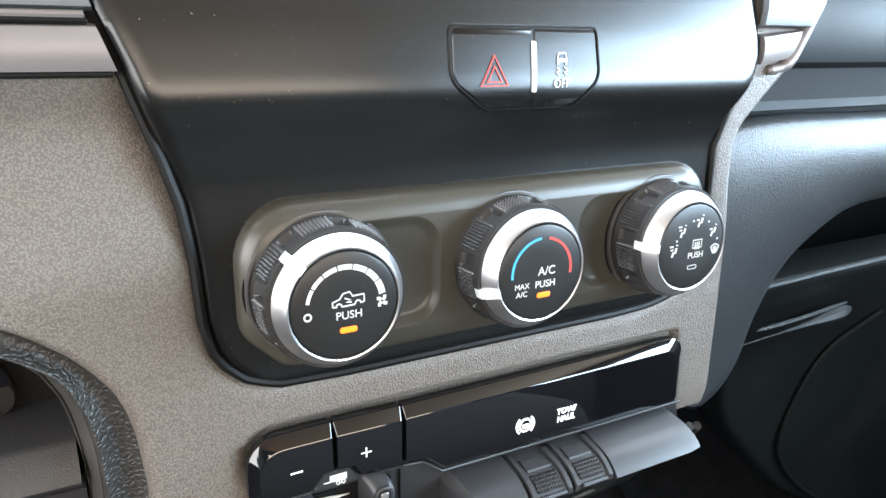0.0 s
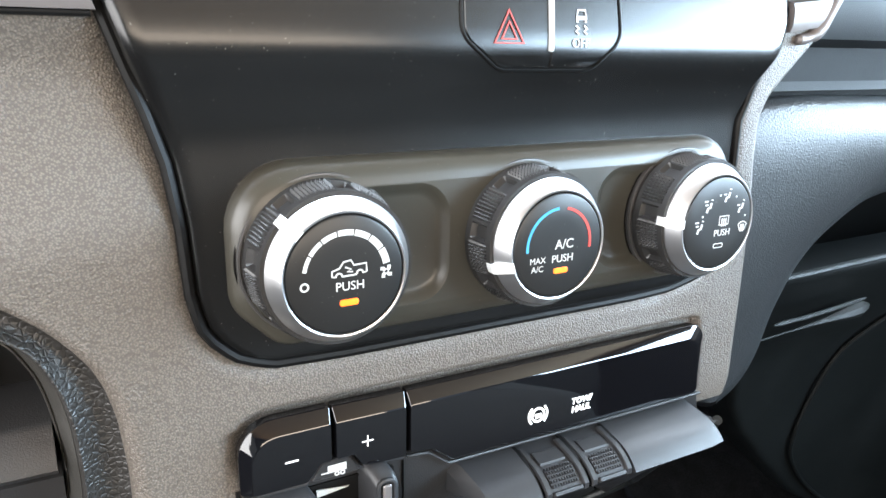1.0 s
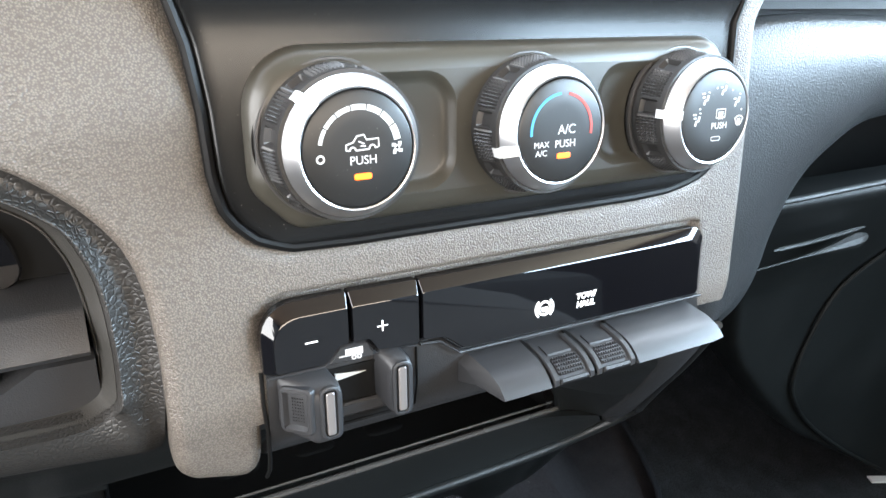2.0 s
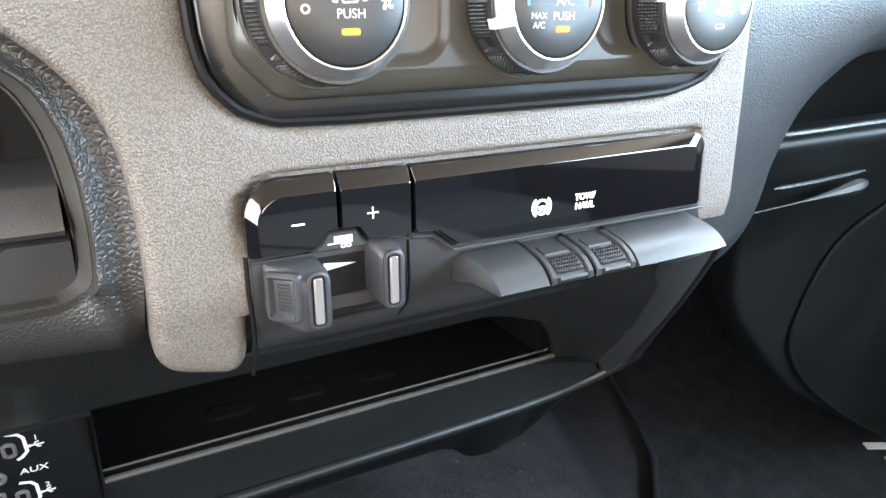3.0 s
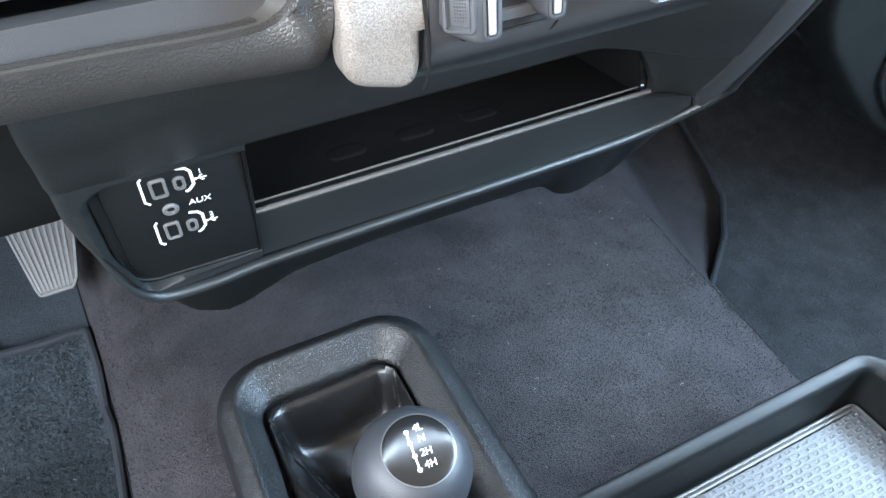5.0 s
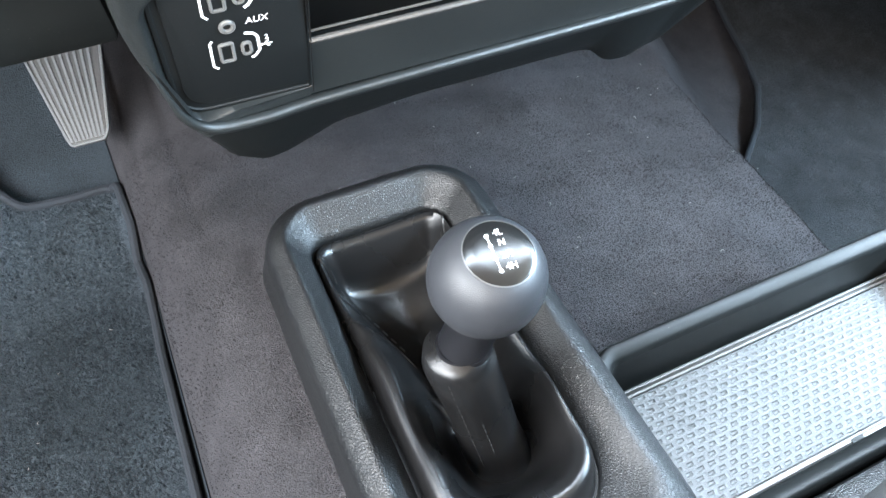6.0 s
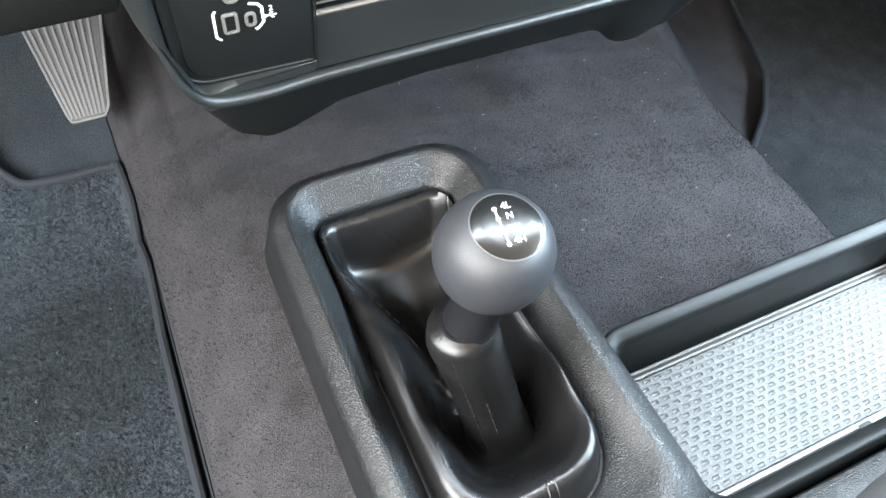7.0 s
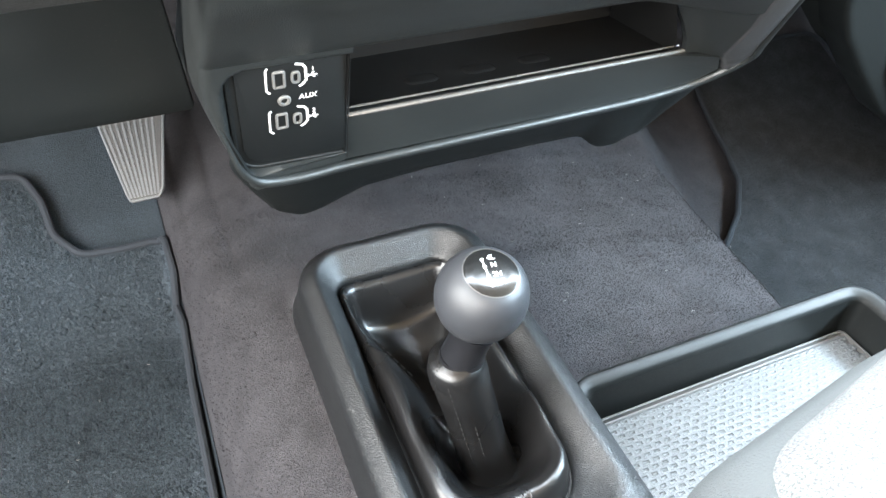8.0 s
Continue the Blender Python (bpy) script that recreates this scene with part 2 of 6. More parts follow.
def ring2d(r, n=48, cx=0.0, cy=0.0, a0=0.0):
    return [Vector((cx + r * math.cos(a0 + 2 * math.pi * i / n), cy + r * math.sin(a0 + 2 * math.pi * i / n))) for i in range(n)]


def inset(outline, d):
    """The outline moved inwards by d (anticlockwise outlines)."""
    n = len(outline)
    out = []
    for i in range(n):
        a, p, b = outline[i - 1], outline[i], outline[(i + 1) % n]
        t = (b - a)
        if t.length < 1e-9:
            t = Vector((1, 0))
        t.normalize()
        out.append(p + Vector((-t.y, t.x)) * d)
    return out


def pad_into(bm, outline, rings, m, bottom=True, top=True):
    """A raised pad: rings of (inset, height) over an outline in the plane of m."""
    rows = []
    for d, h in rings:
        rows.append([m @ Vector((p.x, p.y, h)) for p in (inset(outline, d) if d else outline)])
    grid_into(bm, rows, closed=True, caps=(bottom, top))


def pad(outline, rings, m, bottom=True, top=True):
    bm = bmesh.new()
    pad_into(bm, outline, rings, m, bottom, top)
    return bm


def tube_into(bm, path, r, n=8, caps=True):
    """A round rod along a path; r a number or one for each point."""
    path = [Vector(p) for p in path]
    rows, up = [], None
    for i, p in enumerate(path):
        t = (path[min(i + 1, len(path) - 1)] - path[max(i - 1, 0)]).normalized()
        if up is None:
            up = t.orthogonal().normalized()
        up = (up - t * up.dot(t)).normalized()
        side = t.cross(up)
        rr = r[i] if isinstance(r, (list, tuple)) else r
        rows.append([p + (up * math.cos(2 * math.pi * k / n) + side * math.sin(2 * math.pi * k / n)) * rr for k in range(n)])
    grid_into(bm, rows, closed=True, caps=(caps, caps))


def tube(path, r, n=8):
    bm = bmesh.new()
    tube_into(bm, path, r, n)
    return bm


def revolve(profile, n, m, caps=(True, True)):
    """Rings of (radius, height) about the z of m."""
    bm = bmesh.new()
    rows = [[m @ Vector((r * math.cos(2 * math.pi * i / n), r * math.sin(2 * math.pi * i / n), h)) for i in range(n)] for r, h in profile]
    grid_into(bm, rows, closed=True, caps=caps)
    return bm


def strokes_into(bm, lines, width, m, h=0.0002):
    """Printed strokes: flat bars of a width along 2D polylines, h above the plane of m."""
    for line in lines:
        pts = [Vector(p) for p in line]
        left, right = [], []
        for i, p in enumerate(pts):
            a, b = pts[max(i - 1, 0)], pts[min(i + 1, len(pts) - 1)]
            if (pts[0] - pts[-1]).length < 1e-7:
                a, b = pts[i - 1] if i else pts[-2], pts[i + 1] if i < len(pts) - 1 else pts[1]
            t = (b - a).normalized() if (b - a).length > 1e-9 else Vector((1, 0))
            nrm = Vector((-t.y, t.x)) * width / 2
            left.append(p + nrm), right.append(p - nrm)
        rows = []
        for l, r_ in zip(left, right):
            rows.append([m @ Vector((l.x, l.y, 0)), m @ Vector((l.x, l.y, h)), m @ Vector((r_.x, r_.y, h)), m @ Vector((r_.x, r_.y, 0))])
        grid_into(bm, rows, closed=True, caps=(True, True))


def strokes(lines, width, m, h=0.0002):
    bm = bmesh.new()
    strokes_into(bm, lines, width, m, h)
    return bm


def arc2d(cx, cy, r, a0, a1, n=12):
    return [(cx + r * math.cos(radians(a0 + (a1 - a0) * i / n)), cy + r * math.sin(radians(a0 + (a1 - a0) * i / n))) for i in range(n + 1)]


def lettering(text, size, m, material, h=0.0002, slant=0.0, bold=0.0):
    """The words as a thin mesh centred at m's origin, in m's plane."""
    cu = bpy.data.curves.new("lettering", "FONT")
    cu.body, cu.size, cu.align_x, cu.align_y, cu.extrude, cu.shear, cu.offset = text, size, "CENTER", "CENTER", h / 2, slant, bold
    cu.space_line = 1.0
    cu.resolution_u = 3
    ob = bpy.data.objects.new("lettering", cu)
    scene.collection.objects.link(ob)
    me = bpy.data.meshes.new_from_object(ob.evaluated_get(bpy.context.evaluated_depsgraph_get()))
    bpy.data.objects.remove(ob)
    bpy.data.curves.remove(cu)
    me.transform(m @ Matrix.Translation((0, 0, h / 2)))
    me.materials.clear()
    me.materials.append(material)
    return me


def holed(outer, holes, m, depth):
    """A flat plate with openings through it, front in the plane of m, depth behind it."""
    cu = bpy.data.curves.new("plate", "CURVE")
    cu.dimensions, cu.fill_mode, cu.extrude = "2D", "BOTH", depth / 2
    for loop in [outer] + holes:
        sp = cu.splines.new("POLY")
        sp.points.add(len(loop) - 1)
        for q, p in zip(sp.points, loop):
            q.co = (p[0], p[1], 0, 1)
        sp.use_cyclic_u = True
    ob = bpy.data.objects.new("plate", cu)
    scene.collection.objects.link(ob)
    me = bpy.data.meshes.new_from_object(ob.evaluated_get(bpy.context.evaluated_depsgraph_get()))
    bpy.data.objects.remove(ob)
    bpy.data.curves.remove(cu)
    bm = bmesh.new()
    bm.from_mesh(me)
    bpy.data.meshes.remove(me)
    bmesh.ops.transform(bm, matrix=m @ Matrix.Translation((0, 0, -depth / 2)), verts=bm.verts)
    return bm


def curve_of(pts, n):
    """A smooth curve through the points (Catmull-Rom), n steps a span."""
    pts = [Vector(p) for p in pts]
    out = []
    for i in range(len(pts) - 1):
        p0, p1, p2, p3 = pts[max(i - 1, 0)], pts[i], pts[i + 1], pts[min(i + 2, len(pts) - 1)]
        for k in range(n):
            t = k / n
            out.append(0.5 * ((2 * p1) + (p2 - p0) * t + (2 * p0 - 5 * p1 + 4 * p2 - p3) * t * t + (3 * p1 - p0 - 3 * p2 + p3) * t ** 3))
    out.append(pts[-1])
    return out


def eased(table, soft=0.0):
    """A function through (x, y) pairs, softened over a width."""
    xs, ys = [a for a, _ in table], [b for _, b in table]
    return lambda v: sum(float(np.interp(v + soft * k / 4, xs, ys)) for k in range(-4, 5)) / 9


def lerp(a, b, t):
    return a + (b - a) * t


def box_into(bm, lo, hi):
    x0, y0, z0 = lo
    x1, y1, z1 = hi
    grid_into(bm, [[(x0, y0, z0), (x1, y0, z0), (x1, y1, z0), (x0, y1, z0)], [(x0, y0, z1), (x1, y0, z1), (x1, y1, z1), (x0, y1, z1)]], closed=True, caps=(True, True))


def boxes(*pairs):
    bm = bmesh.new()
    for lo, hi in pairs:
        box_into(bm, lo, hi)
    return bm


# The stack's own frame: u to the right, v up its face, w out of it towards the seats.
LEAN_BACK = math.atan(0.12)
STACK = Matrix.Translation((0, 0.270, 0.80)) @ Euler((math.pi / 2 - LEAN_BACK, 0, 0)).to_matrix().to_4x4()


def on_stack(x, z, w=0.0):
    """The place with that x and z, w proud of the stack's face."""
    v = (z - 0.80 - w * math.sin(LEAN_BACK)) / math.cos(LEAN_BACK)
    return STACK @ Vector((x, v, w))


def uv(x, z):
    return (x, (z - 0.80) / math.cos(LEAN_BACK))


# ---------- the cab ----------
def cab():
    wall = lambda name, *p: setting(name, boxes(*p), SHELL, "pale cab lining with a window opening", "wall")
    setting("wall_left", boxes(((-0.86, -1.4, 0.0), (-0.80, 1.2, 0.06)), ((-0.86, -1.4, 1.40), (-0.80, 0.45, 1.46)), ((-0.86, -1.4, 0.06), (-0.80, -0.85, 1.40)), ((-0.86, 0.72, 0.06), (-0.80, 1.2, 1.0))), SHELL, "pale cab side with the driver's doorway open", "wall")
    setting("wall_right", boxes(((1.30, -1.4, 0.0), (1.36, 1.2, 0.72))), FASCIA, "black lower passenger door panel", "wall")
    wall("wall_right_upper", ((1.30, -1.4, 0.72), (1.36, 1.2, 0.98)), ((1.30, -1.4, 1.34), (1.36, 0.45, 1.46)), ((1.30, -1.4, 0.98), (1.36, -1.30, 1.34)))
    setting("wall_rear", boxes(((-0.80, -1.46, 0.0), (1.30, -1.40, 1.0)), ((-0.80, -1.46, 1.34), (1.30, -1.40, 1.46)), ((-0.80, -1.46, 1.0), (-0.50, -1.40, 1.34)), ((1.0, -1.46, 1.0), (1.30, -1.40, 1.34))), CLOTH_DARK, "dark rear cab wall with a window opening", "wall")
    setting("firewall", boxes(((-0.80, 1.14, 0.0), (1.30, 1.20, 1.04))), FASCIA, "black firewall under the dashboard", "wall")
    setting("ceiling", boxes(((-0.86, -1.46, 1.46), (1.36, 0.30, 1.50))), HEADLINER, "beige cloth headliner", "ceiling")
    ground = boxes(((-60, -60, -0.75), (60, 60, -0.70)))
    setting("ground", ground, GROUND, "dark asphalt outside the cab", "ground")
    rows = []
    for y, z in ((0.330, 1.037), (0.36, 1.045), (0.45, 1.05), (0.7, 1.055), (1.14, 1.055)):
        rows.append([(x, y, z) for x in (-0.80, -0.4, 0.0, 0.4, 0.8, 1.30)])
    setting("dashboard_top", sheet(rows, (0, 0, -0.03)), FASCIA, "black soft dashboard top under the windscreen", "dashboard")


def seat():
    """The middle seat cushion that juts in beside the tray."""
    s = thing("middle_seat", (0.25, -0.25, 0.36), "pale grey cloth middle seat, front edge shaded by a darker grey", "seat")
    edge = rpoly([(-0.085, -0.62), (0.46, -0.62), (0.46, 0.030), (0.12, 0.000), (-0.020, -0.026), (-0.085, -0.075)], [0.03, 0.03, 0.05, 0.15, 0.12, 0.06], 10)
    m = Matrix.Identity(4)
    # same cloth as the top; the side's shade is put into a darker grey
    part("cushion_side", pad(edge, [(0.03, 0.36), (0.004, 0.39), (0.0, 0.46), (0.0, 0.55), (0.003, 0.585), (0.014, 0.612), (0.034, 0.626), (0.05, 0.628)], m, top=True), CLOTH_DARK, s, "cloth side of the cushion, its shade put into a darker grey")
    crown = rpoly([(-0.046, -0.61), (0.45, -0.61), (0.45, 0.016), (0.12, -0.013), (-0.004, -0.042), (-0.044, -0.095)], [0.03, 0.03, 0.05, 0.15, 0.12, 0.06], 10)
    part("cushion_top", pad(crown, [(0.0, 0.600), (0.0, 0.612), (0.003, 0.620), (0.010, 0.630), (0.025, 0.640), (0.05, 0.648)], m), CLOTH, s, "pale grey cloth cushion top")
    part("seat_base", pad(inset(edge, 0.05), [(0, 0.19), (0, 0.365)], m), HOUSING, s, "black plastic seat base")
    b = thing("bench_seat", (0.25, -0.8, 0.1), "dark grey cloth bench seat behind", "seat")
    part("bench_cushion", pad(rect(1.7, 0.5, 0.06, 5, 0.17, -0.90), [(0.02, 0.1), (0, 0.14), (0, 0.50), (0.02, 0.54), (0.06, 0.56)], m), CLOTH_DARK, b)
    part("bench_backrest", pad(rect(1.7, 0.16, 0.05, 5, 0.17, -1.27), [(0, 0.5), (0, 0.95), (0.02, 0.99), (0.05, 1.0)], m), CLOTH_DARK, b)


# ---------- floor, tunnel and mats ----------
TUNNEL = eased([(-0.80, 0.06), (-0.30, 0.06), (-0.235, 0.07), (-0.228, 0.14), (-0.216, 0.195), (-0.196, 0.238), (-0.168, 0.270), (-0.135, 0.287), (-0.09, 0.294), (0.05, 0.294), (0.12, 0.290), (0.22, 0.275), (0.34, 0.250), (0.48, 0.207), (0.505, 0.195), (0.56, 0.12), (0.63, 0.04), (0.70, 0.02), (1.30, 0.02)], 0.010)


def floor_height(x, y):
    if y < 0.187 and 0.088 < x < 0.47:
        return 0.18
    if -0.095 < x < 0.078 and 0.05 < y < 0.405:
        # the opening for the lever
        return 0.22
    hump = max(0.0, min(1.0, (x + 0.225) / 0.07, (0.62 - x) / 0.15))
    drift = float(np.interp(y, [0.25, 0.45, 0.62, 0.75], [0.0, 0.022, 0.05, 0.085])) * min(1.0, max(0.0, (x - 0.2) / 0.25))
    z = TUNNEL(x - drift) - 0.16 * max(0.0, min(y, 0.66) - 0.42) * hump
    z += 0.6 * max(0.0, y - lerp(0.55, 0.68, hump)) ** 2
    return z + 0.35 * max(0.0, y - 0.62) * max(0.0, min(1.0, (-0.20 - x) / 0.04))


def carpet():
    xs = sorted(set([-0.80, -0.6, -0.45, -0.35, -0.30] + [round(-0.27 + 0.005 * i, 4) for i in range(34)] + [round(-0.10 + 0.02 * i, 3) for i in range(30)] + [round(0.46 + 0.008 * i, 3) for i in range(32)] + [0.087, 0.089, 0.75, 0.85, 1.0, 1.15, 1.30]))
    ys = sorted([-1.4, -0.9, -0.5, -0.2, 0.186, 0.188] + [round(-0.1 + 0.03 * i, 3) for i in range(42)])
    rows = [[(x, y, floor_height(x, y) + 0.002 * noise.noise(Vector((x * 14, y * 14, 3)))) for x in xs] for y in ys]
    xs = [-0.80, -0.6, -0.45, -0.35, -0.30, -0.27, -0.25, -0.240, -0.236, -0.233]
    setting("footwell_carpet", sheet([[(x, y, floor_height(x, y) + 0.006) for x in xs] for y in ys if y > -0.3], (0, 0, -0.004)), FOOT, "blue-black driver footwell carpet, its dimness put into a darker colour", "carpet", 80)
    base = setting("floor", sheet(rows, (0, 0, -0.02)), CARPET, "charcoal carpet moulded over the tunnel", "carpet", 80)

    def spot(u, v):
        x, y = lerp(-0.225, 0.56, u), lerp(0.10, 0.72, v)
        if (y < 0.195 and x > 0.08) or (-0.115 < x < 0.12 and y < 0.475):
            return None
        return x, y, floor_height(x, y) + 0.002 * noise.noise(Vector((x * 14, y * 14, 3))) - 0.0004
    pile("carpet_pile", base, 150000, 6, spot, 0.0018, 0.00042, CARPET, "short charcoal felted pile")


def mat_thing(name, outline, lift, at, label, fabric):
    """A loose floor mat: a draped sheet with a raised cord round its edge."""
    t = thing(name, at, label, "floor mat", "floor mats")
    rim = []
    k = len(outline)
    for i in range(k):
        p, q = outline[i], outline[(i + 1) % k]
        n = max(1, int((q - p).length / 0.02))
        rim += [p.lerp(q, j / n) for j in range(n)]
    c = sum(rim, Vector((0, 0))) / len(rim)
    rows = []
    for s in [1.0, 0.985] + [0.96 - 0.04 * k for k in range(24)] + [0.01]:
        row = []
        for p in rim:
            q = c.lerp(p, s)
            row.append((q.x, q.y, floor_height(q.x, q.y) + lift(q.x, q.y) + 0.004 * noise.noise(Vector((q.x * 9, q.y * 9, 8)))))
        rows.append(row)
    bm = bmesh.new()
    grid_into(bm, [[(x, y, z - 0.008) for x, y, z in rows[0]]] + rows, closed=True, caps=(False, True))
    part("mat_surface", bm, fabric, t, angle=80)
    part("edge_cord", tube([(x, y, z + 0.002) for x, y, z in rows[0]] + [(rows[0][0][0], rows[0][0][1], rows[0][0][2] + 0.002)], 0.0055, 8), CORD, t, "dark bound cord edge")
    return t


def within(outline, x, y):
    """Whether (x, y) lies inside a closed outline."""
    odd = False
    for p, q in zip(outline, outline[1:] + outline[:1]):
        if (p.y > y) != (q.y > y) and x < p.x + (y - p.y) * (q.x - p.x) / (q.y - p.y):
            odd = not odd
    return odd


def mats():
    o = rpoly([(-0.74, -0.05), (-0.246, -0.05), (-0.246, 0.35), (-0.244, 0.52), (-0.238, 0.615), (-0.242, 0.650), (-0.233, 0.680), (-0.236, 0.748), (-0.292, 0.752), (-0.352, 0.757), (-0.381, 0.790), (-0.386, 0.835), (-0.404, 0.872), (-0.74, 0.90)], [0.03, 0.02, 0.05, 0.05, 0.02, 0.015, 0.02, 0.022, 0.05, 0.03, 0.03, 0.03, 0.02, 0.05], 5)
    d = mat_thing("floor_mat", o, lambda x, y: 0.028, (-0.5, 0.4, 0.06), "blue-black pile driver floor mat with corded edge", MAT)

    def spot(u, v):
        x, y = lerp(-0.70, -0.236, u), lerp(0.20, 0.90, v)
        if not within(o, x, y):
            return None
        return x, y, floor_height(x, y) + 0.027 + 0.004 * noise.noise(Vector((x * 9, y * 9, 8)))
    pile("mat_pile", d, 170000, 5, spot, 0.0042, 0.00055, MAT, "blue-black cut pile")
    o = rpoly([(0.60, 0.0), (1.28, 0.0), (1.28, 0.98), (0.90, 0.98), (0.872, 0.87), (0.848, 0.745), (0.822, 0.667), (0.754, 0.588), (0.635, 0.495), (0.58, 0.40)], [0.03, 0.03, 0.04, 0.05, 0.1, 0.1, 0.06, 0.1, 0.05, 0.1], 6)
    t = mat_thing("floor_mat", o, lambda x, y: 0.022 + min(0.0, floor_height(0.80, y) - floor_height(x, y)), (0.9, 0.4, 0.02), "pile passenger floor mat with pale woven mark, dash shade in its dark colour", MAT_SHADED)
    marks = []
    for i in range(4):
        y = 0.535 - 0.042 * i
        marks.append([(1.215, y - 0.012), (1.255, y - 0.030)])
    part("woven_mark", strokes(marks, 0.016, Matrix.Translation((0, 0, 0.043)), 0.003), PALE, t, "pale woven bars")


def pile(name, parent, count, seed, spot, tall, wide, material, label):
    """Short upright fibres over a stretch of carpet; spot(u, v) gives the root of each."""
    rng = np.random.default_rng(seed)
    u, v = rng.random(count), rng.random(count)
    roots = np.array([p for p in (spot(a, b) for a, b in zip(u, v)) if p is not None])
    n = len(roots)
    turn, lean = rng.uniform(0, 6.283, n), rng.uniform(0.1, 0.9, n)
    h = tall * rng.uniform(0.6, 1.25, n)
    face = rng.uniform(0, 6.283, n)
    side = np.stack([np.cos(face), np.sin(face), np.zeros(n)], 1) * wide
    tip = roots + np.stack([np.cos(turn) * lean * h, np.sin(turn) * lean * h, h], 1)
    co = np.stack([roots - side, roots + side, tip + side * 0.45, tip - side * 0.45], 1).reshape(-1, 3)
    me = bpy.data.meshes.new(name)
    me.from_pydata(co.tolist(), [], np.arange(4 * n).reshape(-1, 4).tolist())
    me.materials.append(material)
    if parent in WORLD:
        return tagged(part(name, me, material, parent, label), kind="stuff")
    ob = new(name, me)
    ob.parent = parent
    return tagged(ob, label, kind="stuff")


def pedal():
    p = thing("accelerator_pedal", (-0.24, 0.74, 0.24), "ribbed bare metal accelerator pedal above the carpet", "pedal")
    m = Matrix.Translation((-0.240, 0.737, 0.252)) @ Euler((math.atan2(0.081, 0.073), 0, 0)).to_matrix().to_4x4()
    out = rpoly([(-0.024, -0.002), (0.016, -0.002), (0.024, 0.010), (0.053, 0.130), (0.050, 0.19), (-0.046, 0.19), (-0.045, 0.150), (-0.027, 0.010)], [0.006, 0.006, 0.006, 0.01, 0.01, 0.01, 0.01, 0.006], 4)
    part("plate", pad(out, [(0, -0.006), (0, 0.0010), (0.0010, 0.0018), (0.003, 0.0018), (0.0035, 0.0)], m), ALLOY, p)
    part("groove_plate", pad(inset(out, 0.0036), [(0, -0.001), (0, 0.0004)], m), HOUSING, p, "dark grooved face")
    for i in range(9):
        a = (i - 4) / 4
        bm = bmesh.new()
        line = [(-0.003 + a * 0.018, 0.004), (0.002 + a * 0.042, 0.186)]
        strokes_into(bm, [line], 0.0030, m, 0.0020)
        part("rib", bm, ALLOY, p)
    arm = bmesh.new()
    tube_into(arm, [(-0.24, 0.84, 0.34), (-0.24, 0.93, 0.42), (-0.24, 1.02, 0.52)], 0.009)
    part("pedal_arm", arm, DEEP, p)


# ---------- dashboard: grey trim ----------
TRIM_LEFT = eased([(0.60, 0.004), (0.70, 0.003), (0.726, 0.003), (0.773, 0.003), (0.797, 0.001), (0.81, -0.002), (0.82, -0.006), (0.83, -0.013), (0.838, -0.020), (0.845, -0.028), (0.852, -0.037), (0.859, -0.050), (0.866, -0.07), (0.872, -0.10), (0.877, -0.16), (0.88, -0.34), (1.1, -0.34)], 0.003)
TRIM_RIGHT = eased([(0.60, 0.330), (0.70, 0.326), (0.715, 0.330), (0.728, 0.336), (0.745, 0.340), (0.80, 0.340), (0.85, 0.339), (0.876, 0.336), (0.90, 0.3355), (0.912, 0.341), (0.927, 0.357), (0.942, 0.374), (0.957, 0.381), (0.98, 0.393), (1.1, 0.40)], 0.004)
FOLD = eased([(0.70, 0.0), (0.84, 0.0), (0.87, 0.002), (0.895, -0.003), (0.918, -0.009), (0.935, -0.004), (0.944, 0.003), (0.968, 0.004), (1.0, 0.002), (1.05, 0.0)], 0.008)
# the face below the switches bends away forwards: (y, z)
UNDER = curve_of([(0.2654, 0.762), (0.2630, 0.742), (0.2640, 0.724), (0.2700, 0.7105), (0.2825, 0.7000), (0.2970, 0.6910), (0.3070, 0.6840), (0.3130, 0.6785), (0.3150, 0.6735)], 5)


def edge_gap_to(outline, closed):
    """A function giving the distance from (x, z) to an outline."""
    p = np.array(outline, float)
    q = np.roll(p, -1, axis=0) if closed else p[1:]
    p = p if closed else p[:-1]
    d = q - p
    ll = np.maximum((d * d).sum(1), 1e-12)

    def gap(x, z):
        w = np.array((x, z)) - p
        k = np.clip((w * d).sum(1) / ll, 0, 1)
        return float(np.sqrt(((w - d * k[:, None]) ** 2).sum(1)).min())
    return gap


def rolled(d, r, deep):
    """How far an edge of radius r has turned back at d from its rim."""
    return min(deep, r - math.sqrt(max(0.0, r * r - (r - d) ** 2))) if d < r else 0.0


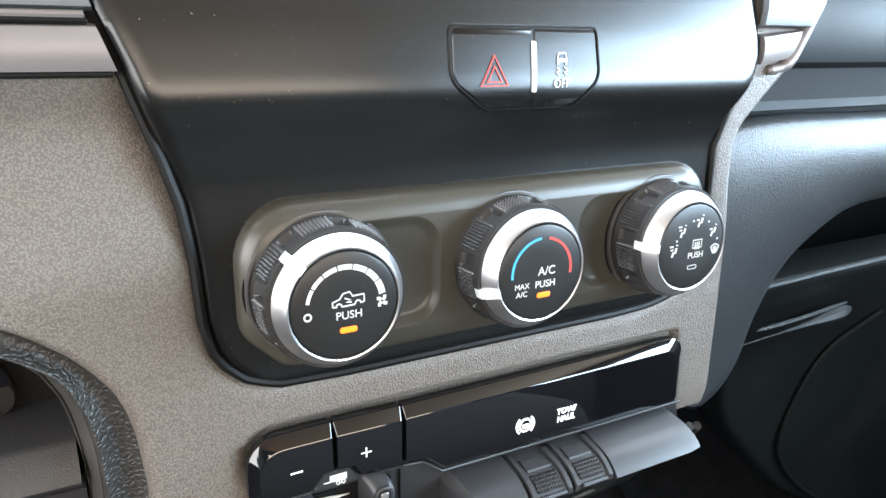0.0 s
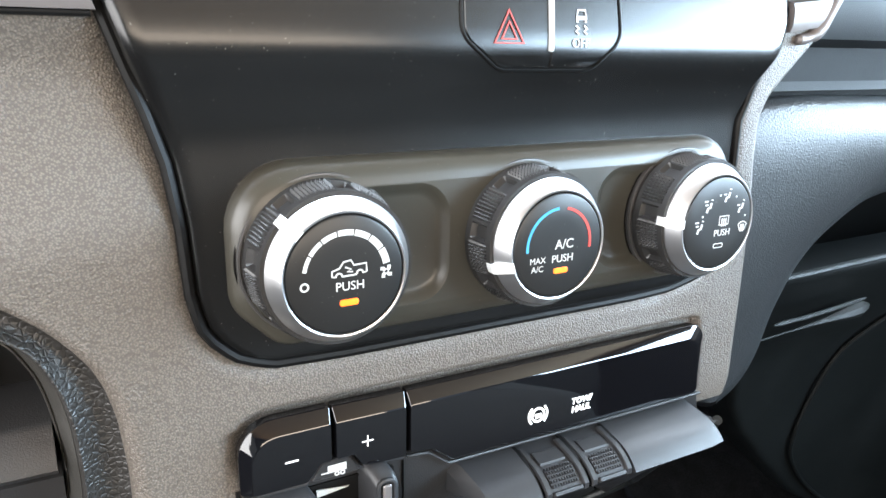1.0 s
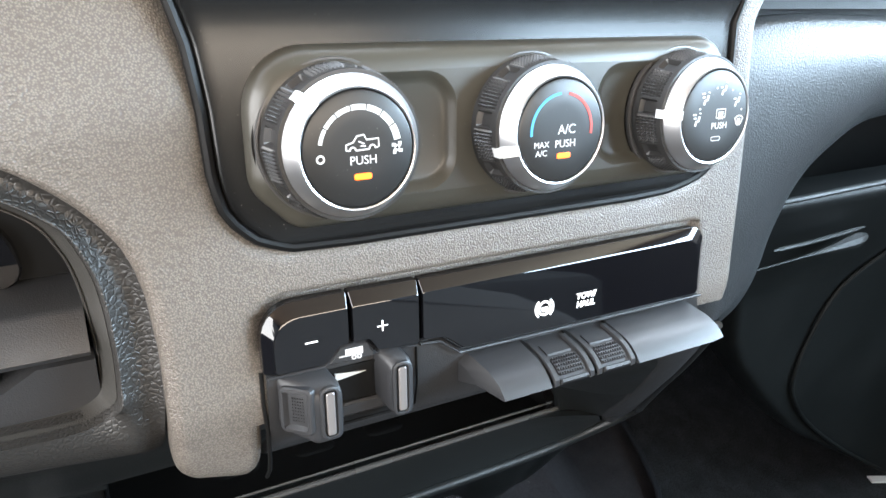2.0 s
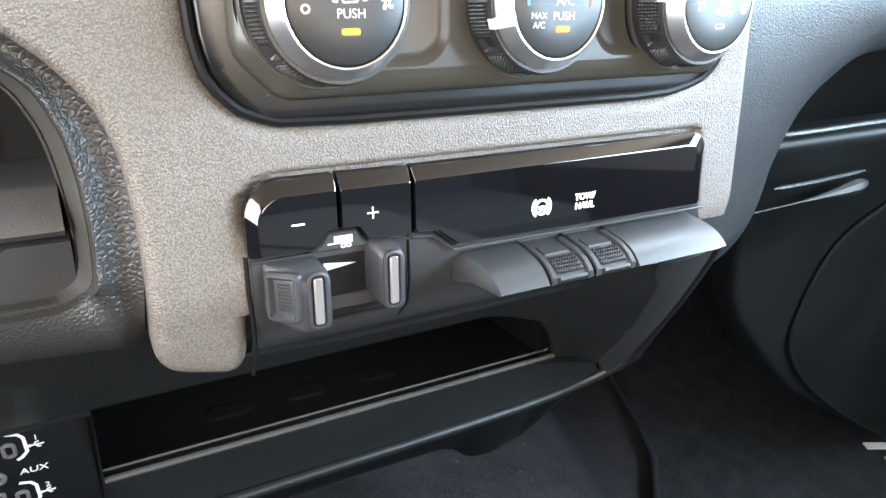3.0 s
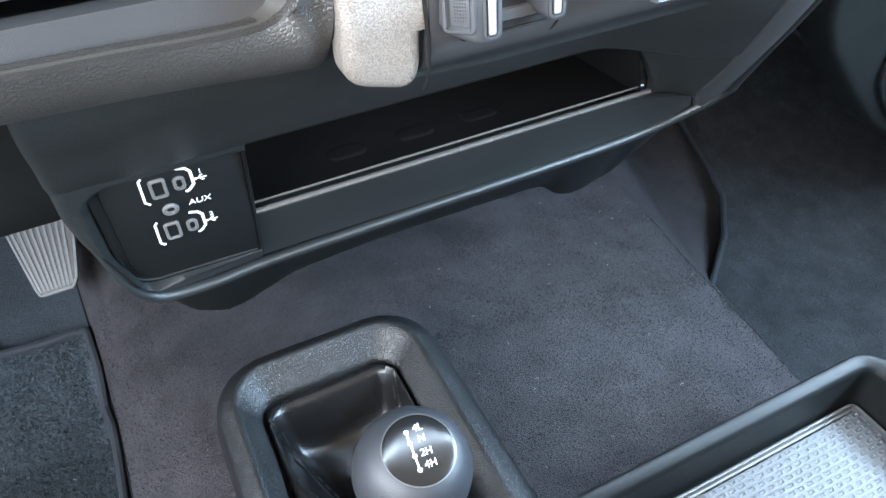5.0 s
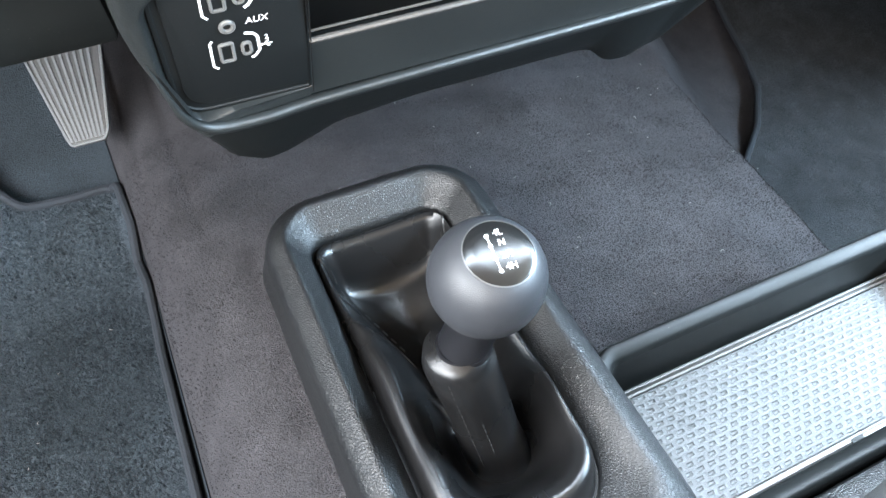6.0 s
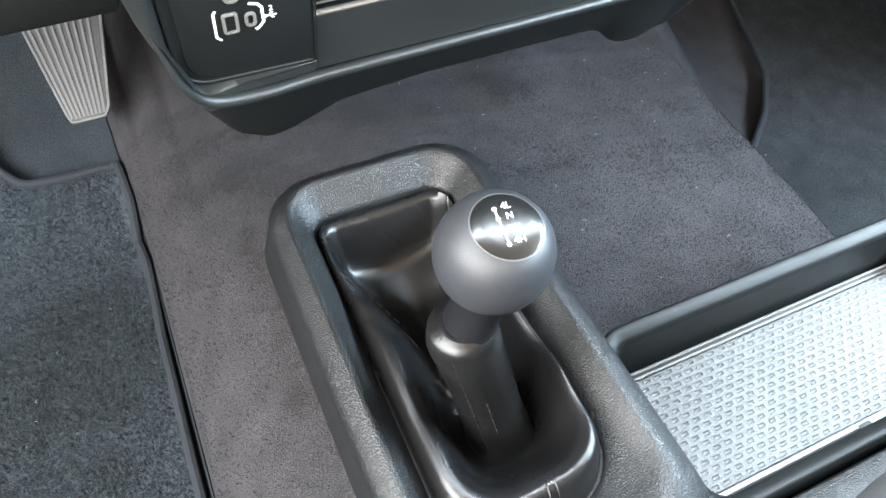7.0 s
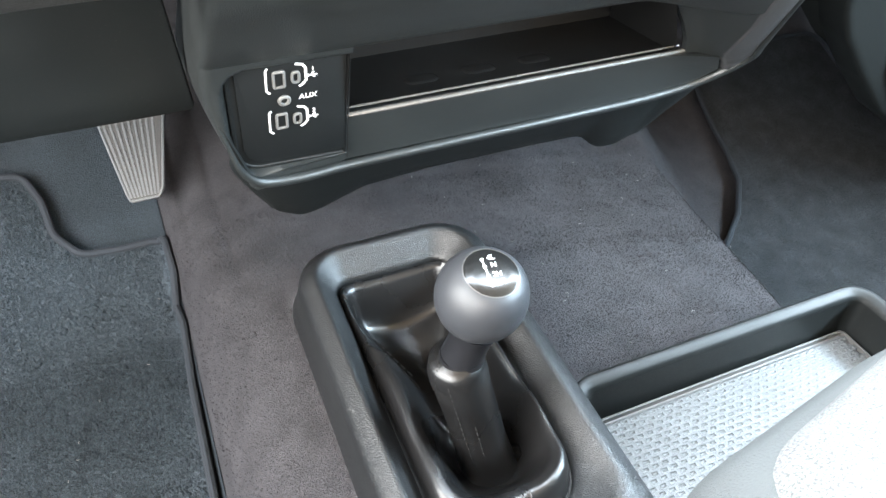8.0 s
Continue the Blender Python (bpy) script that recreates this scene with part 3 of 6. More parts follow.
def grey_trim():
    t = thing("centre_stack_trim", (0.17, 0.28, 0.69), "grained grey plastic surround of the centre stack", "dash trim")
    zs = [1.035, 1.02, 1.01, 1.0, 0.993] + [0.985 - 0.004 * i for i in range(25)] + [0.885 - 0.0015 * i for i in range(80)]
    # (z, y, inset of the foot's corners); below the switches only the driver's side leg goes on, to a foot that curls under
    stations = [(z, on_stack(0, z).y, 0) for z in zs if z > 0.767] + [(p[1], p[0], 0) for p in UNDER if 0.734 < p[1] < 0.762]
    stations += [(0.731, 0.2634, 0), (0.724, 0.2640, 0), (0.7195, 0.2645, 0), (0.7165, 0.2650, 0.0003), (0.7135, 0.2657, 0.0010), (0.7108, 0.2667, 0.0022), (0.7087, 0.2682, 0.0038), (0.7072, 0.2703, 0.0056), (0.7062, 0.2733, 0.0075), (0.7058, 0.278, 0.009), (0.7058, 0.290, 0.010)]
    zb = [0.8115 + 0.004 * i for i in range(57)]
    panel_gap = edge_gap_to([(BEZEL_L(z), z) for z in reversed(zb)] + [(0.062, 0.8105), (0.272, 0.8105)] + [(BEZEL_R(z), z) for z in zb], False)
    strip = rpoly([(0.0415, 0.60), (0.3055, 0.60), (0.3045, 0.7903), (0.0415, 0.7903)], [0.002, 0.002, 0.005, 0.016], 8)
    strip_gap = edge_gap_to([tuple(p) for p in strip], True)
    rows = []
    for z, y, tuck in stations:
        xl, xr = TRIM_LEFT(z) + 0.002 * max(0.0, min(1.0, (0.715 - z) / 0.02)) + 0.8 * tuck, TRIM_RIGHT(z)
        if z < 0.7335:
            xr = 0.0420 - tuck
        mid = max(xl + 0.008, -0.03)
        row = []
        for i in range(131):
            # a wing of 30 columns out to the far edge, the rest across the stack; points gather where the panel rolls back
            x = lerp(xl, mid, 0.4 * (i / 30) + 0.6 * (i / 30) ** 2) if i < 30 else lerp(mid, xr, 0.5 * (i - 30) / 100 + 0.5 * (1 - (1 - (i - 30) / 100) ** 2))
            roll = rolled(min(x - xl, xr - x), 0.007, 0.007)
            if z > 0.79:
                inside = z > 0.8105 and BEZEL_L(z) < x < BEZEL_R(z)
                roll = max(roll, 0.0045 if inside else rolled(panel_gap(x, z), 0.009, 0.0045))
            if z > 0.765:
                inside = z < 0.7903 and 0.0415 < x < 0.3045 and math.hypot(max(0.0, 0.0575 - x), max(0.0, z - 0.7743)) < 0.016
                roll = max(roll, 0.0050 if inside else rolled(strip_gap(x, z), 0.002, 0.0020))
            fold = FOLD(z) * (1.0 if x < 0.05 else max(0.0, 1 - (x - 0.05) / 0.05))
            sag = 0.013 * max(0.0, (x - 0.003) / 0.04) * min(1.0, (0.7335 - z) / 0.030) if z < 0.7335 else 0.0
            row.append((x, y + roll - fold, z - sag))
        rows.append(row)
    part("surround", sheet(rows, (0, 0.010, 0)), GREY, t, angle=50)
    # silver strips either side of the control panel
    strip_z = ((0.9448, 0.003), (0.9455, 0.0075), (0.949, 0.0090), (0.953, 0.0094), (0.957, 0.0090), (0.9600, 0.0075), (0.9606, 0.003))
    for side, xa, xb in ((0, -0.34, 0.006), (1, 0.338, 0.385)):
        rows = []
        for z, w in strip_z:
            row = []
            for i in range(9):
                s = i / 8
                if side:
                    # the strip turns up at its outer end, into the arm beside the vent
                    row.append(on_stack(lerp(xa, TRIM_RIGHT(z) - 0.009, s), z + 0.003 * s, lerp(w * 0.85, w * 0.45, s)))
                else:
                    row.append(on_stack(lerp(xa, xb, s) - (z - 0.953) * 0.35, z, w))
            rows.append(row)
        part("silver_strip", sheet(rows, (0, 0.004, 0)), STRIP, t, "warm silver painted strip")
    for z, r, paint, what in ((0.9442, 0.0011, DEEP, "dark seam under the strip"), (0.9618, 0.0013, DEEP, "dark seam over the strip"), (0.9638, 0.0014, STRIP, "thin silver edge over the strip")):
        part("seam", tube([on_stack(x - (z - 0.953) * 0.35, z, 0.0062) for x in (-0.34, -0.2, -0.1, 0.004)], r, 8), paint, t, what)
    for x0, x1 in ((-0.34, 0.003), (0.336, 0.378)):
        rows = [[on_stack(lerp(x0, (x1 if x0 < 0 else TRIM_RIGHT(z) - 0.010) - (z - 0.966) * (0.3 if x0 < 0 else 0), s), z, w) for s in (0, 0.35, 0.7, 0.9, 1.0)] for z, w in ((0.9645, 0.003), (0.9665, 0.0075), (0.975, 0.0085), (0.99, 0.007), (1.005, 0.003), (1.02, -0.008))]
        part("vent_ledge", sheet(rows, (0, 0.004, 0)), FLAP, t, "smooth grey ledge above the strip")
    arm = [on_stack(TRIM_RIGHT(z) - dx, z, w) for z, dx, w in ((0.9415, 0.022, 0.001), (0.9425, 0.014, 0.0012), (0.947, 0.0085, 0.0012), (0.956, 0.0065, 0.001), (0.970, 0.0055, 0.001), (0.985, 0.0050, 0.001), (1.02, 0.0050, 0.0))]
    part("arm", tube(curve_of([tuple(p) for p in arm], 4), [0.0012] + [0.0030] * 5 + [0.0042] * 18 + [0.0030], 12), STRIP, t, "curved silver edge beside the vent")


# ---------- control panel with knobs ----------
BEZEL_L = eased([(0.8115, 0.062), (0.8135, 0.055), (0.817, 0.047), (0.823, 0.040), (0.830, 0.035), (0.843, 0.0315), (0.871, 0.030), (0.894, 0.027), (0.912, 0.022), (0.93, 0.016), (0.946, 0.011), (0.966, 0.003), (1.01, -0.014), (1.05, -0.028)])
BEZEL_R = eased([(0.8115, 0.272), (0.8135, 0.284), (0.817, 0.296), (0.821, 0.303), (0.826, 0.308), (0.835, 0.312), (0.877, 0.313), (0.90, 0.3125), (0.918, 0.320), (0.935, 0.330), (0.950, 0.3345), (0.961, 0.3335), (0.98, 0.329), (1.01, 0.326), (1.05, 0.324)])
BULGE = eased([(0.80, 0.002), (0.894, 0.002), (0.905, 0.0022), (0.918, 0.0048), (0.928, 0.0085), (0.934, 0.0102), (0.940, 0.0101), (0.960, 0.0078), (0.985, 0.0042), (1.01, 0.0005), (1.05, -0.008)], 0.004)
FACE_W = 0.0115


def control_panel():
    c = thing("climate_control_panel", (0.17, 0.28, 0.81), "satin black control panel with raised knob field", "control panel")
    zs = [0.8115, 0.8125, 0.8145, 0.817, 0.820, 0.825, 0.831, 0.838, 0.846, 0.855] + [0.865 + 0.005 * i for i in range(9)] + [0.9095 + 0.0025 * i for i in range(26)] + [0.98, 0.99, 1.0, 1.01, 1.02, 1.035]
    rows = []
    for z in zs:
        a, b = BEZEL_L(z), BEZEL_R(z)
        row = []
        for i in range(31):
            s = i / 30
            k = s * s * (3 - 2 * s)
            x = lerp(a, b, k)
            d = min(x - a, b - x, (z - 0.8105))
            r = 0.004
            roll = r - math.sqrt(max(0.0, r * r - (r - d) ** 2)) if d < r else 0.0
            row.append(on_stack(x, z, BULGE(z) - roll))
        rows.append(row)
    part("bezel", sheet(rows, (0, 0.009, -0.001)), BLACK, c, angle=50)
    lip = [on_stack(BEZEL_L(z) - 0.0012, z, 0.001) for z in reversed(zs)] + [on_stack(x, 0.8105, 0.001) for x in (0.09, 0.17, 0.25)] + [on_stack(BEZEL_R(z) + 0.0012, z, 0.001) for z in zs]
    part("seal", tube(lip, 0.0022, 8), DEEP, c, "black gap seal round the panel")

    field = rpoly([uv(0.062, 0.8195), uv(0.306, 0.8205), uv(0.304, 0.894), uv(0.0435, 0.894), uv(0.0435, 0.838)], [0.014, 0.012, 0.022, 0.026, 0.018], 8)
    rings = [(0, 0.000), (0.0004, 0.0040), (0.0014, 0.0066), (0.003, 0.0086), (0.0052, 0.0102), (0.008, 0.0111), (0.011, FACE_W)]
    part("knob_field_rim", pad(field, rings, STACK, bottom=False, top=False), POD, c, angle=60)
    dishes = [rpoly([uv(0.053, 0.8315), uv(0.1345, 0.8315), uv(0.1345, 0.8825), uv(0.057, 0.8825)], [0.012, 0.015, 0.015, 0.018], 8), rpoly([uv(0.2125, 0.8325), uv(0.2935, 0.8325), uv(0.2935, 0.8825), uv(0.2125, 0.8825)], [0.015, 0.012, 0.020, 0.015], 8)]
    part("knob_field", holed(inset(field, 0.011), dishes, STACK @ Matrix.Translation((0, 0, FACE_W)), 0.002), POD, c)
    for d in dishes:
        part("finger_dish", pad(d, [(0, FACE_W), (0.0008, FACE_W - 0.0004), (0.0025, FACE_W - 0.0018), (0.0042, FACE_W - 0.0030), (0.0060, FACE_W - 0.0034)], STACK, bottom=False), POD, c)

    # the two buttons of the upper row follow the panel's curve
    m = Matrix.Identity(4)

    def bent(bm):
        if isinstance(bm, bpy.types.Mesh):
            for v in bm.vertices:
                v.co = on_stack(0.1795 + v.co.x, 0.9435 + v.co.y, BULGE(0.9435 + v.co.y) + v.co.z)
            return bm
        for k in range(-8, 11):
            bmesh.ops.bisect_plane(bm, geom=bm.verts[:] + bm.edges[:] + bm.faces[:], plane_co=(0, 0.002 * k, 0), plane_no=(0, 1, 0))
        for v in bm.verts:
            v.co = on_stack(0.1795 + v.co.x, 0.9435 + v.co.y, BULGE(0.9435 + v.co.y) + v.co.z)
        return bm

    outline = rpoly([(-0.022, -0.0165), (0.026, -0.0165), (0.0405, -0.003), (0.0385, 0.0195), (-0.0405, 0.0195), (-0.0405, -0.003)], [0.012, 0.012, 0.010, 0.003, 0.003, 0.010], 6)
    part("button_frame", bent(pad(outline, [(-0.0009, -0.004), (-0.0009, 0.0004), (-0.0003, 0.0009), (0.0002, 0.0009), (0.0005, 0.0002), (0.0006, -0.004)], m, bottom=False, top=False)), DEEP, c, "thin dark frame round the buttons")
    left = rpoly([(-0.0215, -0.0155), (0.0012, -0.0155), (0.0012, 0.0185), (-0.0395, 0.0185), (-0.0395, -0.0028)], [0.011, 0.001, 0.001, 0.003, 0.009], 6)
    right = rpoly([(0.0030, -0.0155), (0.0255, -0.0155), (0.0395, -0.0028), (0.0375, 0.0185), (0.0030, 0.0185)], [0.001, 0.011, 0.009, 0.003, 0.001], 6)
    dome = [(0, -0.004), (0, 0.0003), (0.0004, 0.0006)]
    hz = part("hazard_button", bent(pad(left, dome, m)), BLACK, c, "black button with red triangle")
    es = part("traction_button", bent(pad(right, dome, m)), BLACK, c, "black button with white skidding car")
    part("divider", bent(pad(rpoly([(0.0010, -0.0085), (0.0032, -0.0085), (0.0032, 0.0135), (0.0010, 0.0135)], 0.0008, 3), [(0, 0), (0, 0.0016), (0.0004, 0.0020)], m)), WHITE, c, "white lit bar between the buttons")
    tri = lambda s, cx, cy: [(cx - 0.0088 * s, cy - 0.0058 * s), (cx + 0.0088 * s, cy - 0.0058 * s), (cx, cy + 0.0100 * s), (cx - 0.0088 * s, cy - 0.0058 * s)]
    up = Matrix.Translation((0, 0, 0.0010))
    part("hazard_triangle", bent(strokes([tri(0.80, -0.0190, -0.0006), tri(0.42, -0.0190, -0.0012)], 0.0010, up)), RED, hz, "red double triangle")
    cx, cy = 0.0178, 0.0058
    car = [[(cx - 0.0026, cy), (cx - 0.0019, cy + 0.0027), (cx + 0.0019, cy + 0.0027), (cx + 0.0026, cy), (cx - 0.0026, cy)], [(cx - 0.0029, cy - 0.0008), (cx + 0.0029, cy - 0.0008)], [(cx - 0.0023, cy - 0.0015), (cx - 0.0023, cy - 0.0024)], [(cx + 0.0023, cy - 0.0015), (cx + 0.0023, cy - 0.0024)]]
    for s in (-0.0022, 0.0022):
        car.append([(cx + s - 0.0008, cy - 0.0036), (cx + s + 0.0008, cy - 0.0047), (cx + s - 0.0008, cy - 0.0058), (cx + s + 0.0008, cy - 0.0070)])
    part("skid_symbol", bent(strokes(car, 0.0009, up)), PALE, es, "white skidding car symbol")
    part("lettering", bent(lettering("OFF", 0.0054, up @ Matrix.Translation((0.0176, -0.0050, 0)), PALE)), PALE, es)
    return c


KNOB_FACE = 0.0275


KNOB_AT = {}


def knob_part(name, bm, material, k, label="", angle=25):
    me = bm if isinstance(bm, bpy.types.Mesh) else to_mesh(name, bm, material, angle)
    me.transform(KNOB_AT[k])
    return part(name, me, material, k, label)


def knob_base(panel, x, angle, label):
    """A push-turn knob without its print: flange, ribbed grip, chrome ring with pointer, dial."""
    m = STACK @ Matrix.Translation((x, 0.0571, 0.009)) @ Matrix.Diagonal((1.09, 1.09, 1.0, 1.0))
    I = Matrix.Identity(4)
    k = part("climate_knob", revolve([(0.0285, -0.003), (0.0300, -0.001), (0.0302, 0.0012), (0.0299, 0.0019), (0.0292, 0.0020), (0.0288, 0.0014), (0.0262, 0.0012)], 72, m), FLANGE, panel, label)
    KNOB_AT[k] = m
    # a black ring puts the shadow of the gap round the flange into colour
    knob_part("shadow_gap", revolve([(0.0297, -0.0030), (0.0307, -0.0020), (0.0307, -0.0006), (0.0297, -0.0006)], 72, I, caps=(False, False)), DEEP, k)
    rows = []
    n = 240
    for j, h in enumerate((0.0022, 0.0034, 0.0046, 0.0060, 0.0070, 0.0080, 0.0090, 0.0100, 0.0110, 0.0120, 0.0130, 0.0140, 0.0150, 0.0160, 0.0172, 0.0186, 0.0200)):
        row = []
        for i in range(n):
            a = 2 * math.pi * i / n
            zone = (i % 30)
            r = 0.0284 - 0.00010 * j
            if 3 <= j <= 13:
                if zone < 18:
                    r += 0.0010 if ((i % 2) == 0 and j % 2 == 1) else -0.0005
                elif 20 <= zone <= 27 and 4 <= j <= 12:
                    r -= 0.0022
            row.append((r * math.cos(a), r * math.sin(a), h))
        rows.append(row)
    bm = bmesh.new()
    grid_into(bm, rows, closed=True, caps=(False, True))
    knob_part("grip", bm, RUBBER, k, "black grip with knurled patches")
    knob_part("chrome_ring", revolve([(0.0232, 0.0194), (0.0250, 0.0196), (0.0254, 0.0201), (0.0254, 0.0208), (0.0249, 0.0217), (0.0223, 0.0266), (0.0215, 0.0274), (0.0209, 0.0272), (0.0207, 0.0250)], 96, I, caps=(False, False)), CHROME, k, "satin chrome ring")
    knob_part("dial", revolve([(0.0205, 0.020), (0.0205, KNOB_FACE - 0.0010), (0.0201, KNOB_FACE - 0.0003), (0.0192, KNOB_FACE), (0.010, KNOB_FACE + 0.0001), (0.0005, KNOB_FACE + 0.0001)], 72, I), DIAL, k, "matt black dial")
    pm = Matrix.Rotation(radians(angle), 4, "Z")
    bm = bmesh.new()
    prof = [(0.0258, 0.0160), (0.0272, 0.0168), (0.0272, 0.0212), (0.0263, 0.0230), (0.0222, 0.0282), (0.0212, 0.0282), (0.0212, 0.0262)]
    grid_into(bm, [[pm @ Vector((r, s, h)) for s in (-0.0019, -0.0015, 0.0015, 0.0019)] for r, h in prof + [(0.0240, 0.0150)]], closed=False)
    grid_into(bm, [[pm @ Vector((r, -0.0019, h)) for r, h in prof], [pm @ Vector((min(r, 0.0245), -0.0019, max(h - 0.004, 0.014))) for r, h in prof]])
    grid_into(bm, [[pm @ Vector((r, 0.0019, h)) for r, h in prof], [pm @ Vector((min(r, 0.0245), 0.0019, max(h - 0.004, 0.014))) for r, h in prof]])
    knob_part("pointer", bm, POINTER, k, "pale silver pointer tab")
    return k


def print_on(k, name, bm, material, label=""):
    return knob_part(name, bm, material, k, label)


def words(k, text, size, x, y):
    knob_part("lettering", lettering(text, size, Matrix.Translation((x, y, KNOB_FACE + 0.0001)), WHITE), WHITE, k)


def led(k, x, y, material):
    m = Matrix.Translation((0, 0, KNOB_FACE))
    knob_part("indicator_lamp", pad(rect(0.0066, 0.0022, 0.0009, 4, x, y), [(0, -0.0004), (0, 0.0003), (0.0003, 0.0005)], m), material, k)


def seated(x, y, s):
    """A small seated figure of airflow symbols, as plain strokes."""
    return [[(x + 0.30 * s, y + 0.80 * s), (x + 0.36 * s, y + 0.98 * s)], [(x + 0.25 * s, y + 0.45 * s), (x + 0.08 * s, y - 0.25 * s), (x - 0.35 * s, y - 0.30 * s), (x - 0.55 * s, y - 0.95 * s)]]


def knobs(panel):
    P = Matrix.Translation((0, 0, KNOB_FACE + 0.0001))
    k = knob_base(panel, 0.0788, 136, "fan speed knob with white arc, chrome ring, amber lamp lit")
    for i in range(7):
        a0 = 170 - i * 23.2
        print_on(k, "arc_segment", strokes([arc2d(0, 0.0002, 0.0144, a0, a0 - 21.2, 6)], 0.0013 + 0.00020 * i, P), WHITE)
    print_on(k, "zero_mark", strokes([arc2d(-0.0143, -0.0022, 0.00125, 0, 360, 16)], 0.0006, P), WHITE)
    fan = []
    for q in range(4):
        a = radians(45 + 90 * q)
        fan.append([(0.0141 + 0.0005 * math.cos(a), -0.0004 + 0.0005 * math.sin(a)), (0.0141 + 0.0014 * math.cos(a), -0.0004 + 0.0015 * math.sin(a)), (0.0141 + 0.0023 * math.cos(a + 0.3), -0.0004 + 0.0024 * math.sin(a + 0.3))])
    print_on(k, "fan_symbol", strokes(fan, 0.0012, P), WHITE)
    sx, sy = 0.0010, 0.0041
    truck = [[(-0.0050, -0.0042), (-0.0060, -0.0040), (-0.0060, -0.0022), (-0.0034, -0.0014), (-0.0020, 0.0006), (0.0006, 0.0010), (0.0016, -0.0008), (0.0060, -0.0006), (0.0061, -0.0034), (0.0052, -0.0038)],
             arc2d(-0.0036, -0.0042, 0.0011, 190, -10, 8), arc2d(0.0037, -0.0038, 0.0011, 190, -10, 8), [(-0.0024, -0.0043), (0.0025, -0.0041)], [(-0.0014, -0.0012), (0.0008, -0.0022), (-0.0008, -0.0028), (0.0012, -0.0030)]]
    truck = [[(x + sx, y + sy) for x, y in line] for line in truck]
    print_on(k, "truck_symbol", strokes(truck, 0.00055, P), WHITE, "white outline of a pickup")
    words(k, "PUSH", 0.0043, 0.0012, -0.0038)
    led(k, 0.0008, -0.0094, AMBER)

    k = knob_base(panel, 0.1727, 197, "temperature knob with blue and red arcs, amber lamp lit")
    print_on(k, "cold_arc", strokes([arc2d(0, 0, 0.0147, 185, 94, 18)], 0.0011, P), BLUE, "blue arc")
    print_on(k, "hot_arc", strokes([arc2d(0, 0, 0.0147, 79, -8, 18)], 0.0011, P), RED, "red arc")
    words(k, "A/C", 0.0053, 0.0024, 0.0003)
    words(k, "PUSH", 0.0043, 0.0019, -0.0053)
    words(k, "MAX\nA/C", 0.0034, -0.0097, -0.0068)
    led(k, 0.0013, -0.0100, AMBER)

    k = knob_base(panel, 0.2668, 176, "air distribution knob with white airflow symbols, lamp off")
    for fx, fy, wisps in ((-0.0111, -0.0008, 2), (-0.0068, 0.0082, 2), (0.0039, 0.0121, 1), (0.0131, 0.0066, 1)):
        print_on(k, "airflow_figure", strokes(seated(fx, fy, 0.0030), 0.0011, P), WHITE)
        s = [[(fx - 0.0028 - 0.0006 * w, fy + 0.0006 + 0.0016 * w), (fx - 0.0012 - 0.0002 * w, fy + 0.0006 + 0.0016 * w)] for w in range(wisps)]
        print_on(k, "airflow_wisp", strokes(s, 0.0007, P), WHITE)
    for dx, dy in ((-0.0105, 0.0038), (-0.0010, 0.0125), (0.0090, 0.0112), (0.0160, 0.0022)):
        print_on(k, "airflow_dot", pad(ring2d(0.0005, 10, dx, dy), [(0, 0), (0, 0.0002)], P), WHITE)
    ox, oy = 0.0150, -0.0026
    s = [arc2d(ox, oy - 0.0014, 0.0034, 140, 40, 6), [(ox - 0.0026, oy + 0.0008), (ox - 0.0014, oy - 0.0018), (ox + 0.0014, oy - 0.0018), (ox + 0.0026, oy + 0.0008)]] + [[(ox - 0.0008 + 0.0008 * i, oy + 0.0008), (ox - 0.0008 + 0.0008 * i, oy - 0.0026)] for i in range(3)]
    print_on(k, "windscreen_symbol", strokes(s, 0.0005, P), WHITE)
    ox, oy = 0.0029, 0.0008
    s = [[(ox - 0.0028, oy - 0.0016), (ox + 0.0028, oy - 0.0016), (ox + 0.0028, oy + 0.0022), (ox - 0.0028, oy + 0.0022), (ox - 0.0028, oy - 0.0016)]] + [[(ox - 0.0012 + 0.0012 * i, oy + 0.0012), (ox - 0.0012 + 0.0012 * i, oy - 0.0024)] for i in range(3)]
    print_on(k, "rear_window_symbol", strokes(s, 0.0005, P), WHITE)
    words(k, "PUSH", 0.0042, 0.0025, -0.0045)
    q = [(p.x, p.y) for p in rect(0.0056, 0.0018, 0.0008, 4, 0.0010, -0.0102)]
    knob_part("indicator_frame", strokes([q + q[:1]], 0.0003, P), WHITE, k)


# ---------- switch row ----------
def gloss_piece(c, name, outer, inner, label):
    """A glossy cap: a short wall, a straight chamfer and a crisp crease round a flat face."""
    at = lambda pts, w: [STACK @ Vector((p.x, p.y, w)) for p in pts]
    mix = lambda k: [o.lerp(i, k) for o, i in zip(outer, inner)]
    rows = [at(outer, 0.0005), at(outer, 0.0046), at(mix(0.03), 0.0051), at(mix(0.09), 0.0054), at(mix(0.5), 0.0069), at(mix(0.90), 0.0083), at(mix(0.97), 0.0085), at(mix(1.03), 0.0086)]
    bm = bmesh.new()
    grid_into(bm, rows, closed=True, caps=(True, True))
    return part(name, bm, GLOSS, c, label, angle=13)


